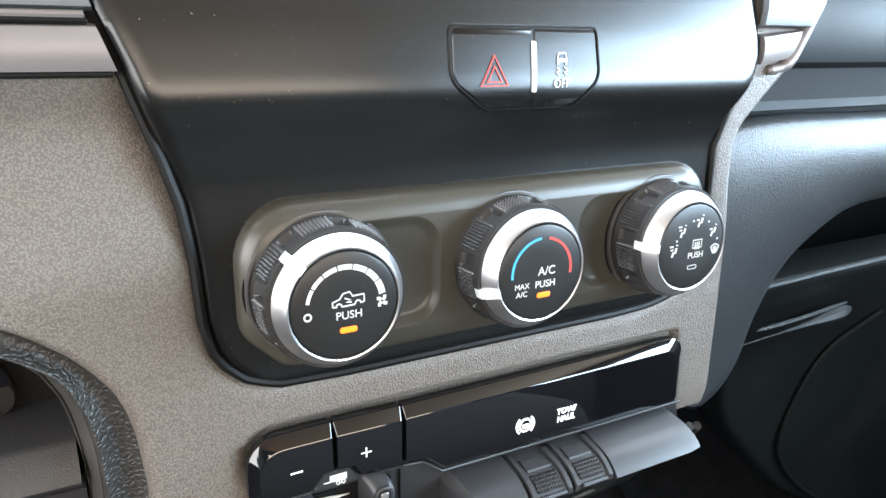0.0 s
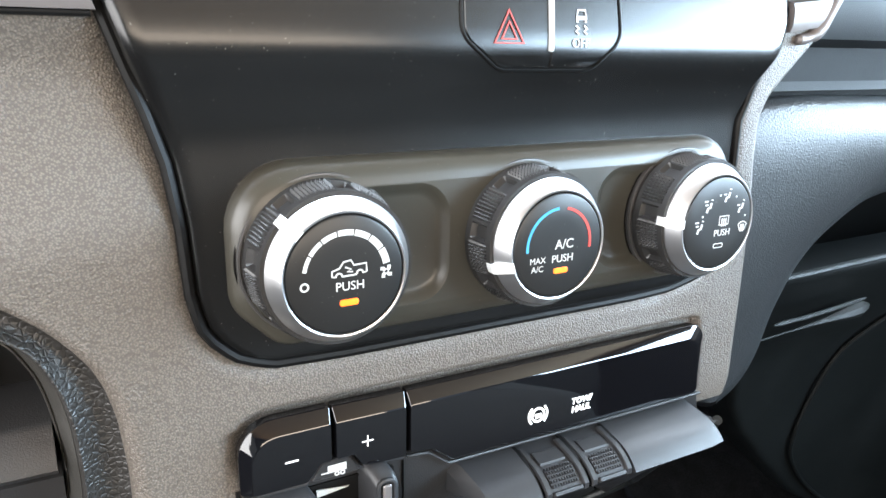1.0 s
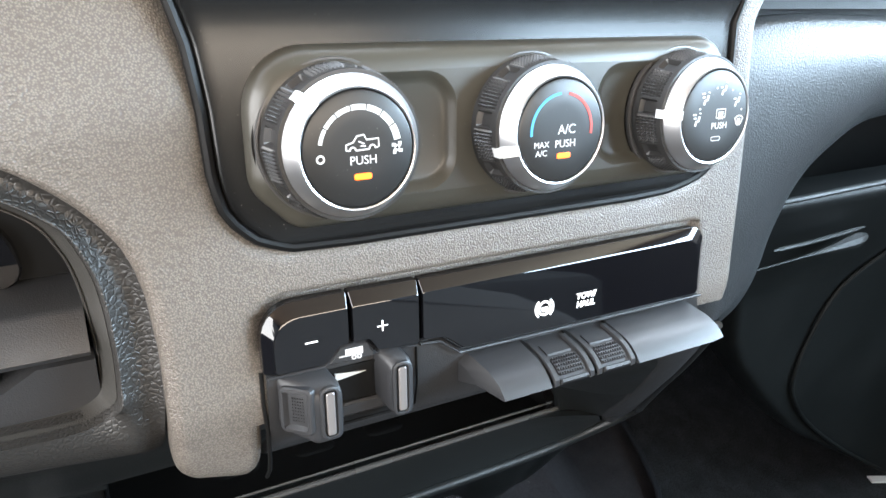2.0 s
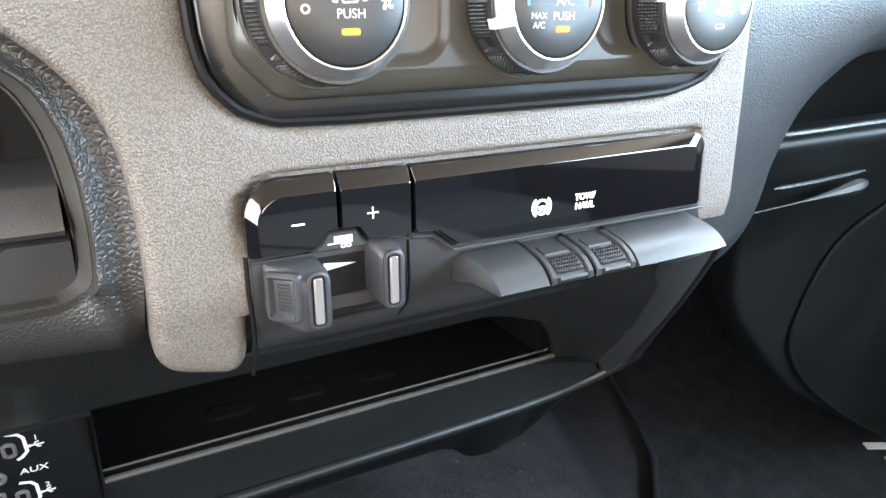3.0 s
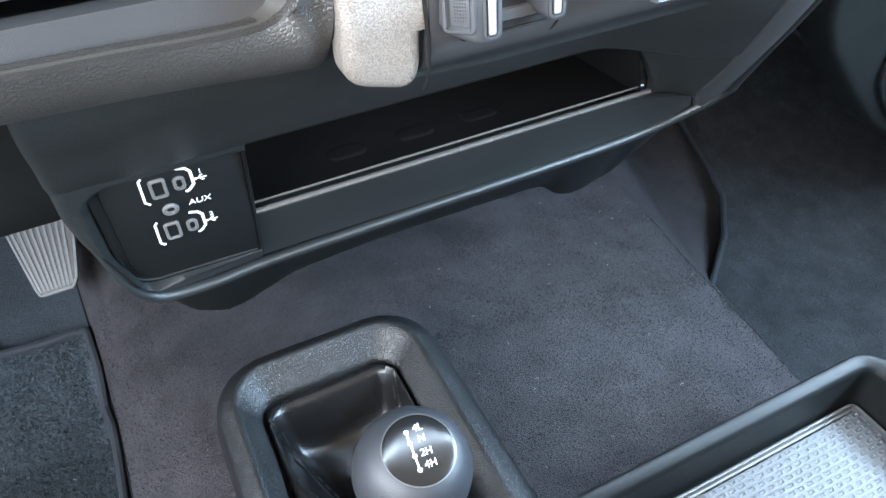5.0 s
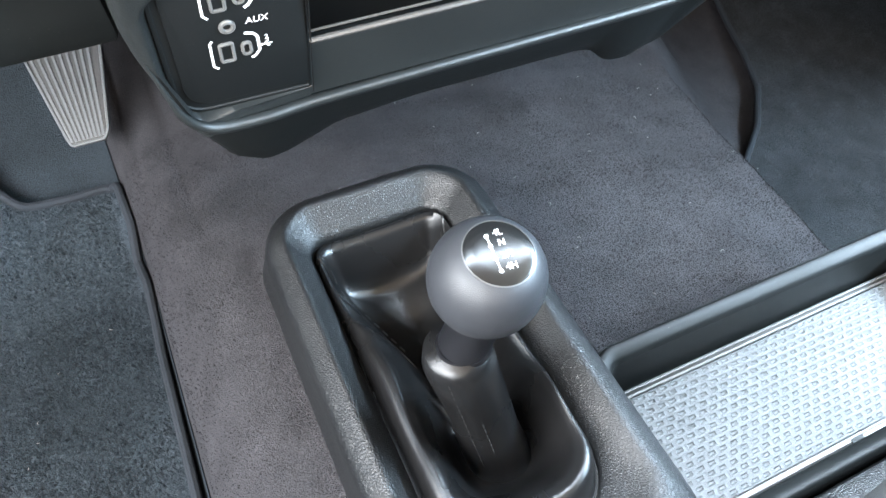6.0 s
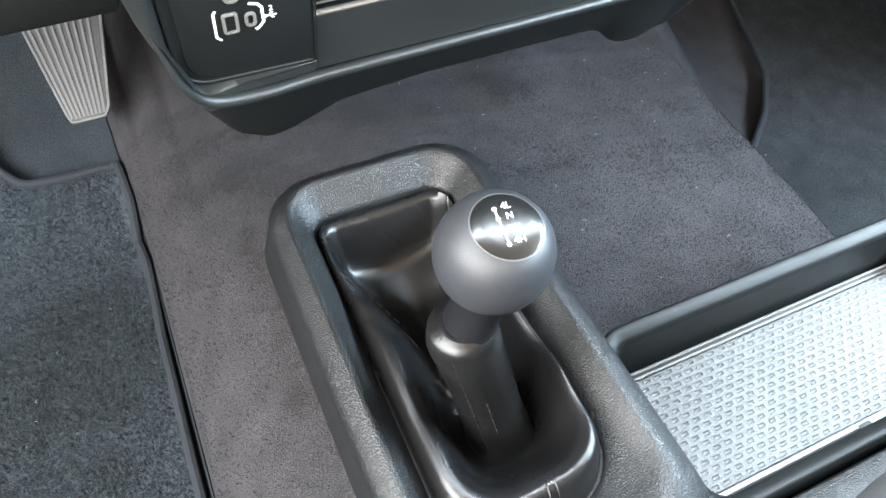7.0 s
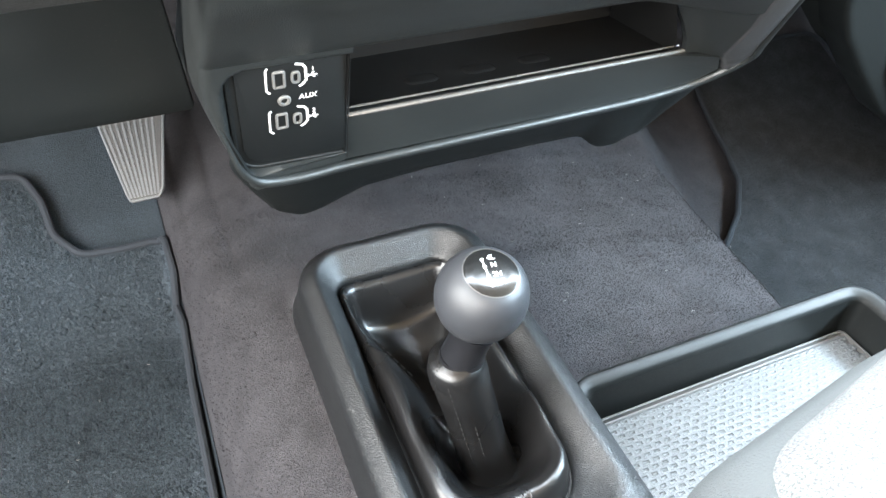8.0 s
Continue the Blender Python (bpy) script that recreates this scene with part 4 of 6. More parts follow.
def switch_panel():
    c = thing("brake_controller", (0.17, 0.265, 0.74), "piano black switch strip with trailer brake buttons", "trailer brake controller")
    U = lambda pts: [uv(*p) for p in pts]
    R1 = [0.002, 0.003, 0.003, 0.001, 0.001, 0.015]
    o = rpoly(U([(0.0425, 0.7570), (0.0705, 0.7570), (0.0765, 0.7645), (0.0815, 0.7645), (0.0815, 0.7890), (0.0425, 0.7890)]), R1, 7)
    i = rpoly(U([(0.0470, 0.7580), (0.0700, 0.7580), (0.0760, 0.7655), (0.0808, 0.7655), (0.0808, 0.7825), (0.0470, 0.7825)]), R1, 7)
    b1 = gloss_piece(c, "minus_button", o, i, "glossy black gain-down button")
    R2 = [0.001, 0.002, 0.003, 0.001, 0.001, 0.001]
    o = rpoly(U([(0.0825, 0.7645), (0.0905, 0.7645), (0.0950, 0.7580), (0.1165, 0.7570), (0.1165, 0.7885), (0.0825, 0.7890)]), R2, 4)
    i = rpoly(U([(0.0832, 0.7655), (0.0910, 0.7655), (0.0955, 0.7590), (0.1158, 0.7580), (0.1158, 0.7820), (0.0832, 0.7825)]), R2, 4)
    b2 = gloss_piece(c, "plus_button", o, i, "glossy black gain-up button")
    R3 = [0.002, 0.004, 0.005, 0.002, 0.010, 0.001]
    o = rpoly(U([(0.1175, 0.7570), (0.1290, 0.7560), (0.1400, 0.7475), (0.3045, 0.7465), (0.3030, 0.7885), (0.1175, 0.7885)]), R3, 6)
    i = rpoly(U([(0.1182, 0.7590), (0.1300, 0.7580), (0.1410, 0.7495), (0.2985, 0.7485), (0.2955, 0.7825), (0.1182, 0.7825)]), R3, 6)
    b3 = gloss_piece(c, "long_panel", o, i, "long piano black blank panel")
    top = STACK @ Matrix.Translation((0, 0, 0.0088))
    at = lambda x, z: uv(x, z - 0.001)
    mx, mz = at(0.0635, 0.7710)
    part("minus_mark", strokes([[(mx - 0.0028, mz), (mx + 0.0028, mz)]], 0.0006, top), LIT, b1)
    mx, mz = at(0.0972, 0.7717)
    part("plus_mark", strokes([[(mx - 0.0026, mz), (mx + 0.0026, mz)], [(mx, mz - 0.0026), (mx, mz - 0.0003)], [(mx, mz + 0.0003), (mx, mz + 0.0026)]], 0.0005, top), LIT, b2)
    bx, bz = at(0.1880, 0.7620)
    s = [arc2d(bx, bz, 0.0036, 0, 360, 20), arc2d(bx, bz, 0.0055, 130, 230, 8), arc2d(bx, bz, 0.0055, -50, 50, 8), [(bx - 0.002, bz), (bx + 0.002, bz)], [(bx - 0.0014, bz - 0.0014), (bx + 0.0018, bz - 0.0012)]]
    part("brake_symbol", strokes(s, 0.0011, top), LIT, b3, "lit white exhaust brake symbol")
    tx, tz = at(0.2150, 0.7618)
    part("lettering", lettering("TOW/\nHAUL", 0.0047, top @ Matrix.Translation((tx, tz, 0)), LIT, slant=0.12, bold=0.00012), LIT, b3, "lit white words")

    # the charcoal housing under the strip, which bends away forwards
    rows = []
    prof = [Vector((on_stack(0, z, w).y, z)) for z, w in ((0.770, 0.0022), (0.762, 0.0022), (0.752, 0.0022))] + [Vector((p[0] - 0.0022, p[1])) for p in UNDER if p[1] < 0.748]
    for p in prof:
        z = p.y
        a, b = 0.0442, lerp(0.306, 0.326, max(0.0, min(1.0, (0.745 - z) / 0.06)))
        # it steps back behind the foot of the grey leg
        back = 0.0055 * max(0.0, min(1.0, (0.694 - z) / 0.006))
        rows.append([(lerp(a, b, i / 24), p.x + back * max(0.0, 1 - i / 5), z) for i in range(25)])
    cut = next(k for k, p in enumerate(prof) if p.y < 0.706)
    # the housing carried on; shade where it bends under is put in as black
    part("shaded_return", sheet(rows[cut:], (0, 0.006, 0.002)), FASCIA, c, "lower part of the housing, its shade put into a black colour")
    rows = rows[:cut + 1]
    part("housing", sheet(rows, (0, 0.006, 0.002)), HOUSING, c, "charcoal plastic housing below the strip")
    bead = [on_stack(x, z, 0.0052) for x, z in ((0.0440, 0.7558), (0.0702, 0.7558), (0.0765, 0.7636), (0.0903, 0.7636), (0.0948, 0.7570), (0.1162, 0.7558))]
    part("edge_bead", tube(bead, 0.0008, 6), LEVER, c, "charcoal bead under the strip")
    bead = [on_stack(x, z, 0.0052) for x, z in ((0.1178, 0.7558), (0.1287, 0.7548), (0.1398, 0.7463), (0.22, 0.7456), (0.3060, 0.7452))]
    part("edge_bead", tube(bead, 0.0008, 6), LEVER, c)
    crest = rpoly(U([(0.0712, 0.7555), (0.0950, 0.7555), (0.0905, 0.7638), (0.0770, 0.7638)]), 0.001, 3)
    part("symbol_tab", pad(crest, [(0, 0.001), (0, 0.0055), (0.0008, 0.0064)], STACK), HOUSING, c)
    tx, tz = uv(0.0830, 0.7595)
    tt = STACK @ Matrix.Translation((tx, tz, 0.0065))
    s = [[(-0.0035, 0.0008), (0.0050, 0.0008)]]
    part("trailer_box", strokes(s, 0.0032, tt), WHITE, c, "white trailer symbol")
    part("trailer_wheels", strokes([arc2d(0.0006, -0.0022, 0.0009, 0, 360, 10), arc2d(0.0032, -0.0022, 0.0009, 0, 360, 10), [(-0.0065, -0.0008), (0.005, -0.0008)]], 0.0006, tt), WHITE, c)
    part("gap_line", tube([on_stack(0.117, 0.757, 0.0026), on_stack(0.117, 0.735, 0.003), (0.117, 0.2605, 0.722), (0.1155, 0.266, 0.713), (0.109, 0.276, 0.706)], 0.0006, 6), DEEP, c, "dark joint in the housing")
    part("edge_gap", tube([on_stack(0.0424, z, 0.0004) for z in (0.757, 0.750, 0.740)] + [(0.0434, 0.2615, 0.726), (0.0437, 0.262, 0.711), (0.0436, 0.2635, 0.703), (0.0428, 0.2665, 0.697)], 0.0010, 6), DEEP, c)
    # slot with the gain wedge between the paddles
    sl = rpoly(U([(0.058, 0.722), (0.112, 0.722), (0.112, 0.752), (0.058, 0.752)]), 0.002, 3)
    part("slot", pad(sl, [(0, 0.0028), (0, 0.0034), (0.0012, 0.0034), (0.0018, 0.0012)], STACK), DEEP, c, "dark slot of the brake paddles")
    bar = rpoly(U([(0.060, 0.727), (0.110, 0.727), (0.110, 0.734), (0.060, 0.734)]), 0.001, 3)
    part("slot_bar", pad(bar, [(0, 0.001), (0, 0.0045), (0.001, 0.0055)], STACK), HOUSING, c)
    wx, wz = uv(0.075, 0.7478)
    part("gain_wedge", pad([Vector((wx, wz - 0.0018)), Vector((wx + 0.015, wz)), Vector((wx, wz + 0.0018))], [(0, 0.0034), (0, 0.0042)], STACK), WHITE, c, "white wedge mark")


def paddle(x0, x1, z0, z1, side, label):
    """A trailer brake paddle: a rounded grip standing out of the slot, with a bright strip on its nose."""
    p = thing("brake_paddle", tuple(on_stack((x0 + x1) / 2, z0, 0.0)), label, "paddle switch", "trailer brake paddles")
    bm = bmesh.new()
    rows = []
    wide = 0.0112 if side < 0 else 0.0048
    for w, a, b, zz0, zz1 in ((0.001, x0, x1 - 0.003, z0 + 0.004, z1 + 0.003), (0.0045, x0 + 0.0006, x1 - 0.002, z0 + 0.002, z1 + 0.002), (0.0110, x0 + wide * 0.62, x1, z0, z1), (0.0150, x0 + wide * 0.92, x1, z0 - 0.0005, z1 - 0.002), (0.0165, x0 + wide + 0.0012, x1 - 0.001, z0 + 0.001, z1 - 0.0040)):
        rows.append([on_stack(q.x, q.y + 0.80, w) for q in rpoly([(a, zz0 - 0.80), (b, zz0 - 0.80), (b, zz1 - 0.80), (a, zz1 - 0.80)], [0.004, 0.0035, 0.0035, 0.004], 4)])
    grid_into(bm, rows, closed=True, caps=(True, True))
    part("body", bm, LEVER, p, angle=50)
    m = STACK @ Matrix.Translation((0, 0, 0.0164))
    st = rect(0.0040, (z1 - z0) * 0.78, 0.0011, 3, x1 - 0.0062, (z0 + z1) / 2 - 0.0020 - 0.80)
    part("strip_frame", pad(inset(st, -0.0026), [(0, -0.001), (0, 0.0004), (0.0006, 0.0008), (0.0014, 0.0008), (0.0018, 0.0002)], m), LEVER, p)
    part("strip_gap", pad(inset(st, -0.0006), [(0, 0), (0, 0.0006)], m), DEEP, p)
    part("bright_strip", pad(st, [(0, 0), (0, 0.0009), (0.0006, 0.0014)], m), SILVER, p, "pale silver strip on the nose")
    if side < 0:
        mm = STACK @ Matrix.Translation((x0 + 0.0070, (z0 + z1) / 2 - 0.7998, 0.0096)) @ Matrix.Rotation(-0.80, 4, "Y")
        part("thumb_pad", pad(rect(0.0165, 0.0225, 0.003, 4), [(0, -0.001), (0, 0.0022), (0.0008, 0.0030), (0.0022, 0.0031), (0.0040, 0.0006), (0.0048, 0.0004)], mm), LEVER, p, "sunken thumb pad")
        dots = bmesh.new()
        for a in range(5):
            for b in range(8):
                pad_into(dots, rect(0.0008, 0.0010, 0.0002, 1, -0.0024 + 0.0013 * a, -0.0056 + 0.0016 * b), [(0, 0.0), (0.0001, 0.0016)], mm)
        part("grip_dots", dots, LEVER, p)
    return p


def ledge_section(w, low=0.0):
    """The finger ledge's section as (z, w): a flat top, a rounded brow, a sloping front and a sharp lower edge."""
    brow = curve_of([(0.7424 - low, w * 0.58), (0.7412 - low, w * 0.72), (0.7392 - low * 0.6, w * 0.84), (0.7364, w * 0.94)], 3)
    return [(0.7436 - low, 0.002), (0.7434 - low, w * 0.25)] + [tuple(p) for p in brow] + [(0.7340, w), (0.7332, w * 0.975), (0.7285, 0.002)]


def ledge_block(name, stations, parent, label=""):
    """A block of the ledge through stations of (x at the back, x at the front, depth, lowering)."""
    rows = []
    for xa, xb, w, low, dz in stations:
        rows.append([on_stack(lerp(xa, xb, min(1.0, q / w)), z + dz, q) for z, q in ledge_section(w, low)])
    bm = bmesh.new()
    grid_into(bm, rows, closed=True, caps=(True, True))
    return part(name, bm, LEVER, parent, label, angle=28)


def ledge_point(x, s, w, lift, dz):
    """A place s of the way down the section, lifted out of it."""
    sec = [Vector(p) for p in ledge_section(w)][:-2]
    run = [0.0]
    for p, q in zip(sec, sec[1:]):
        run.append(run[-1] + (q - p).length)
    v = s * run[-1]
    k = next(i for i in range(len(sec) - 1) if v <= run[i + 1] + 1e-9)
    t = (sec[k + 1] - sec[k]).normalized()
    p = sec[k] + t * (v - run[k]) + Vector((t.y, -t.x)) * lift
    return on_stack(x, p.x + dz, p.y)


def ledge_patch(x0, x1, s0, s1, w, dz, low, high, n=7):
    """A raised band that follows the section."""
    bm = bmesh.new()
    rows = []
    for i in range(n):
        s = lerp(s0, s1, i / (n - 1))
        e = 0.3 if i in (0, n - 1) else 1.0
        rows.append([ledge_point(x0, s, w, low, dz), ledge_point(x0, s, w, lerp(low, high, 0.6 * e), dz), ledge_point(x0 + 0.0005, s, w, lerp(low, high, e), dz), ledge_point(x1 - 0.0005, s, w, lerp(low, high, e), dz), ledge_point(x1, s, w, lerp(low, high, 0.6 * e), dz), ledge_point(x1, s, w, low, dz)])
    grid_into(bm, rows, closed=True, caps=(True, True))
    return bm


def switch_ledge():
    c = thing("switch_ledge", (0.22, 0.25, 0.735), "charcoal finger ledge with two ribbed toggle switches", "switch bank")
    ledge_block("ledge_end", [(0.1400, 0.1440, 0.0160, 0.0045, 0), (0.1450, 0.1490, 0.0335, 0.0, 0), (0.1765, 0.1765, 0.0335, 0.0, 0)], c, "charcoal ledge with faceted end")
    ledge_block("ledge_end", [(0.2330, 0.2330, 0.0340, 0.0, 0), (0.2880, 0.2880, 0.0340, 0.0, 0), (0.2945, 0.2975, 0.0325, 0.0006, 0)], c, "charcoal ledge with bevelled end")
    wide = 0.0256
    for x in (0.1787, 0.2062):
        w, dz = 0.0340, 0.0
        t = ledge_block("toggle", [(x, x, w - 0.0022, 0.0012, dz), (x + wide, x + wide, w - 0.0022, 0.0012, dz)], c, "toggle switch with ribbed nose")
        for a in (x, x + wide - 0.0034):
            part("side_rail", ledge_patch(a, a + 0.0034, 0.06, 0.99, w, dz, -0.0030, 0.0002, 14), LEVER, t)
        part("inset_top", ledge_patch(x + 0.0048, x + wide - 0.0048, 0.20, 0.52, w, dz, -0.003, -0.0006), LEVER, t, "smooth inset top")
        part("lower_lip", ledge_patch(x + 0.0042, x + wide - 0.0042, 0.90, 0.985, w, dz, -0.003, 0.0004, 5), LEVER, t)
        part("rib_field", ledge_patch(x + 0.0042, x + wide - 0.0042, 0.55, 0.88, w, dz, -0.003, -0.0009), LEVER, t)
        ribs = bmesh.new()
        for a in range(10):
            for b in range(5):
                xx, s0 = x + 0.0050 + 0.00157 * a, 0.560 + 0.064 * b
                lo = [ledge_point(xx + p, s0 + q, w, -0.0012, dz) for p, q in ((0, 0), (0.0010, 0), (0.0010, 0.044), (0, 0.044))]
                hi = [ledge_point(xx + p, s0 + q, w, 0.0002, dz) for p, q in ((0.0002, 0.008), (0.0008, 0.008), (0.0008, 0.036), (0.0002, 0.036))]
                grid_into(ribs, [lo, hi], closed=True, caps=(False, True))
        part("ribs", ribs, LEVER, t)
        part("side_gap", gap_wedge(x - 0.0020, x - 0.0002, dz), DEEP, c)
    part("side_gap", gap_wedge(0.2320, 0.2328, 0.0), DEEP, c)


def gap_wedge(xa, xb, dz):
    bm = bmesh.new()
    grid_into(bm, [[on_stack(x, z + dz, w * 0.9) for z, w in ledge_section(0.0330)] for x in (xa, xb)], closed=True, caps=(True, True))
    return bm


# ---------- lower fascia with cubby and sockets ----------
# the fascia's section from under the switches to its lower rim: (y, z)
SECTION = [(0.336, 0.700), (0.350, 0.670), (0.378, 0.638), (0.402, 0.610), (0.418, 0.594)]
FRONT = eased([(0.434, 0.474), (0.50, 0.4600), (0.514, 0.4550), (0.564, 0.4430), (0.594, 0.4320)])


def right_edge(z):
    return float(np.interp(z, [0.44, 0.47, 0.508, 0.567, 0.676, 0.74], [0.412, 0.446, 0.414, 0.386, 0.316, 0.296]))


def right_depth(z):
    return float(np.interp(z, [0.44, 0.47, 0.508, 0.567, 0.676, 0.74], [0.470, 0.452, 0.425, 0.375, 0.287, 0.258]))


def lower_fascia():
    c = thing("lower_fascia", (0.17, 0.46, 0.43), "black grained lower dash panel with rounded lower rim", "dash panel")
    left = eased([(0.43, -0.128), (0.45, -0.134), (0.467, -0.140), (0.50, -0.149), (0.53, -0.156), (0.56, -0.160), (0.60, -0.158), (0.635, -0.154), (0.69, -0.149)], 0.006)
    turn = [(0.010, 0.0, 0.0)] + [(0.010 * (1 - math.sin(a)), 0.016 * (1 - math.cos(a)), 1.0) for a in (0.25, 0.5, 0.75, 1.0, 1.25, 1.5)] + [(-0.0015, 0.05, 1), (-0.004, 0.16, 1)]
    rows = []
    for y, z in [tuple(p) for p in curve_of(SECTION, 4)]:
        a = left(z)
        b = right_edge(z)
        row = [(a + dx, y + dy, z - 0.25 * dy) for dx, dy, _ in reversed(turn[1:])]
        for i in range(37):
            x = lerp(a + 0.010, b, i / 36)
            # the panel comes out at the passenger's end
            t = max(0.0, (x - (b - 0.10)) / 0.10)
            row.append((x, lerp(y, right_depth(z), t * t * (3 - 2 * t)), z))
        rows.append(row)
    part("upper_slope", sheet(rows, (0, 0.008, -0.004)), FASCIA, c, angle=60)
    # the driver's end: a moulded cheek that dips into the recess of the sockets
    def dip(x, z):
        cx, cz0, cz1, r = -0.1455, 0.449, 0.586, 0.027
        dx = max(0.0, cx + r - x)
        dz = max(0.0, cz0 + r - z, z - (cz1 - r))
        inside = r - math.hypot(dx, dz)
        s = max(0.0, min(1.0, inside / 0.0075))
        return 0.0145 * s * s * (3 - 2 * s)
    rows = []
    for k in range(75):
        z = lerp(0.594, 0.432, k / 74)
        a, y = left(z), FRONT(z) - 0.0115
        rim_fade = max(0.0, min(1.0, (0.458 - z) / 0.010))
        row = [(a + dx, y + dy, z - lerp(0.25, 0.1, k / 74) * dy) for dx, dy, _ in reversed(turn[1:])]
        n = 60
        row += [(lerp(a + 0.010, -0.0275, i / n), y + max(dip(lerp(a + 0.010, -0.0275, i / n), z), 0.0145 * rim_fade * max(0.0, min(1.0, (lerp(a + 0.010, -0.0275, i / n) + 0.125) / 0.10))), z) for i in range(n + 1)]
        rows.append(row)
    part("end_cheek", sheet(rows, (0, 0.004, 0)), FASCIA, c, "rounded end with a socket recess", angle=60)
    # front below the cubby and at its passenger end, one sheet round the opening
    rows = []
    for z in (0.4995, 0.495, 0.485, 0.47, 0.455, 0.445, 0.438):
        rows.append([(lerp(-0.0285, right_edge(z) - 0.004, s), lerp(FRONT(z) + 0.003, right_depth(z) + 0.004, max(0, (s - 0.75) / 0.25) ** 2), z) for s in [i / 24 for i in range(25)]])
    part("door_front", sheet(rows, (0, 0.008, 0)), FASCIA, c, "smooth black front under the cubby")
    rows = []
    for z in (0.594, 0.57, 0.545, 0.52, 0.4995):
        x0 = float(np.interp(z, [0.4995, 0.53, 0.594], [0.385, 0.372, 0.318]))
        rows.append([(lerp(x0, right_edge(z) - 0.002, s), lerp(FRONT(z) - 0.002, right_depth(z) + 0.002, s * s), z) for s in [i / 10 for i in range(11)]])
    part("end_panel", sheet(rows, (0, 0.008, 0)), FASCIA, c)
    # rim that runs down the driver's side, along the bottom and up the passenger's side
    path = curve_of([(-0.1505, 0.444, 0.525), (-0.1435, 0.4485, 0.492), (-0.1375, 0.4525, 0.468), (-0.126, 0.4580, 0.449), (-0.108, 0.4615, 0.4395), (-0.07, 0.4660, 0.4345), (-0.02, 0.4725, 0.4325), (0.10, 0.475, 0.432), (0.25, 0.475, 0.433), (0.36, 0.474, 0.436), (0.420, 0.468, 0.447), (0.452, 0.453, 0.468), (0.466, 0.434, 0.494), (0.450, 0.412, 0.521), (0.420, 0.370, 0.575), (0.385, 0.325, 0.630), (0.352, 0.283, 0.686), (0.334, 0.262, 0.716)], 6)
    n = len(path)
    rr = [0.0055 - 0.0045 * max(0.0, 1 - i / 22) - 0.0025 * max(0.0, min(1.0, (i / n - 0.72) / 0.12)) for i in range(n)]
    part("rim", tube(path, rr, 12), FASCIA, c, "rounded black rim")
    inner = curve_of([(0.296, 0.264, 0.708), (0.316, 0.287, 0.676), (0.352, 0.330, 0.622), (0.386, 0.375, 0.567), (0.414, 0.425, 0.508), (0.438, 0.4445, 0.484), (0.448, 0.4525, 0.470)], 5)
    outer = curve_of([(0.334, 0.262, 0.716), (0.352, 0.283, 0.686), (0.385, 0.325, 0.630), (0.420, 0.370, 0.575), (0.450, 0.412, 0.521), (0.466, 0.434, 0.494), (0.452, 0.453, 0.468)], 5)
    rows = [[a.lerp(b, k) + Vector((0, -0.004 * math.sin(math.pi * k), 0)) for k in (0, 0.06, 0.2, 0.5, 0.8, 0.94, 1)] for a, b in zip(inner, outer)]
    # charcoal instead of the fascia's black puts the facet's reflection into its colour
    part("end_facet", sheet(rows, (-0.002, 0.006, 0)), HOUSING, c, "smooth facet at the passenger's end, reflected light put in as charcoal", angle=60)
    # underside skirt
    low = eased([(-0.15, 0.44), (-0.127, 0.389), (-0.10, 0.344), (-0.068, 0.328), (-0.044, 0.332), (0.009, 0.351), (0.10, 0.357), (0.23, 0.356), (0.30, 0.355), (0.318, 0.352), (0.335, 0.335), (0.352, 0.327), (0.377, 0.326), (0.411, 0.340), (0.455, 0.40), (0.47, 0.45)], 0.006)
    rows = []
    for k in range(9):
        s = k / 8
        row = []
        for i in range(81):
            x = lerp(-0.140, 0.462, i / 80)
            z0 = float(np.interp(x, [-0.145, -0.13, -0.10, -0.02, 0.36, 0.42, 0.462], [0.475, 0.456, 0.442, 0.4335, 0.436, 0.446, 0.472]))
            z1 = min(low(x), z0 - 0.002)
            y0 = float(np.interp(x, [-0.145, -0.11, 0.40, 0.462], [0.465, 0.473, 0.473, 0.449]))
            row.append((x, y0 + 0.003 + 0.054 * s ** 0.9 + 0.02 * max(0.0, s - 0.8), lerp(z0, z1, s)))
        rows.append(row)
    # a blacker plastic than the fascia's carries the shade under the rim
    part("skirt", sheet(rows, (0, 0.01, 0.004)), FASCIA_PLAIN, c, "underside skirt, its shade put in with a plain darker black", angle=60)
    cub = thing("storage_cubby", (0.17, 0.5, 0.50), "dark open storage slot with bright front lip", "cubby")
    a, b, y1 = -0.029, 0.375, 0.60
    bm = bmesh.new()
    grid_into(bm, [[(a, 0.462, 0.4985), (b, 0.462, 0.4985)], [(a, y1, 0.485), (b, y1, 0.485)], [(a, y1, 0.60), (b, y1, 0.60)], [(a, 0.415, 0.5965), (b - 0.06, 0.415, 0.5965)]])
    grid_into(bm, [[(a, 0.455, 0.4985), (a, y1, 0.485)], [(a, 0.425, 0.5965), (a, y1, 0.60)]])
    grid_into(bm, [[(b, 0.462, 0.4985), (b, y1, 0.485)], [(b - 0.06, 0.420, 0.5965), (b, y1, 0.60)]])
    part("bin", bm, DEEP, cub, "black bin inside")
    lip = curve_of([(-0.0285, 0.4595, 0.5012), (0.17, 0.4600, 0.5012), (0.385, 0.4610, 0.5012)], 6)
    part("front_lip", tube(lip, 0.0026, 8), SILVER_LIP, cub, "glossy dark lip that catches the light")
    lip = curve_of([(-0.0285, 0.4660, 0.5055), (0.17, 0.4662, 0.5055), (0.38, 0.4668, 0.5055)], 6)
    part("inner_lip", tube(lip, 0.0012, 6), SILVER_LIP, cub)
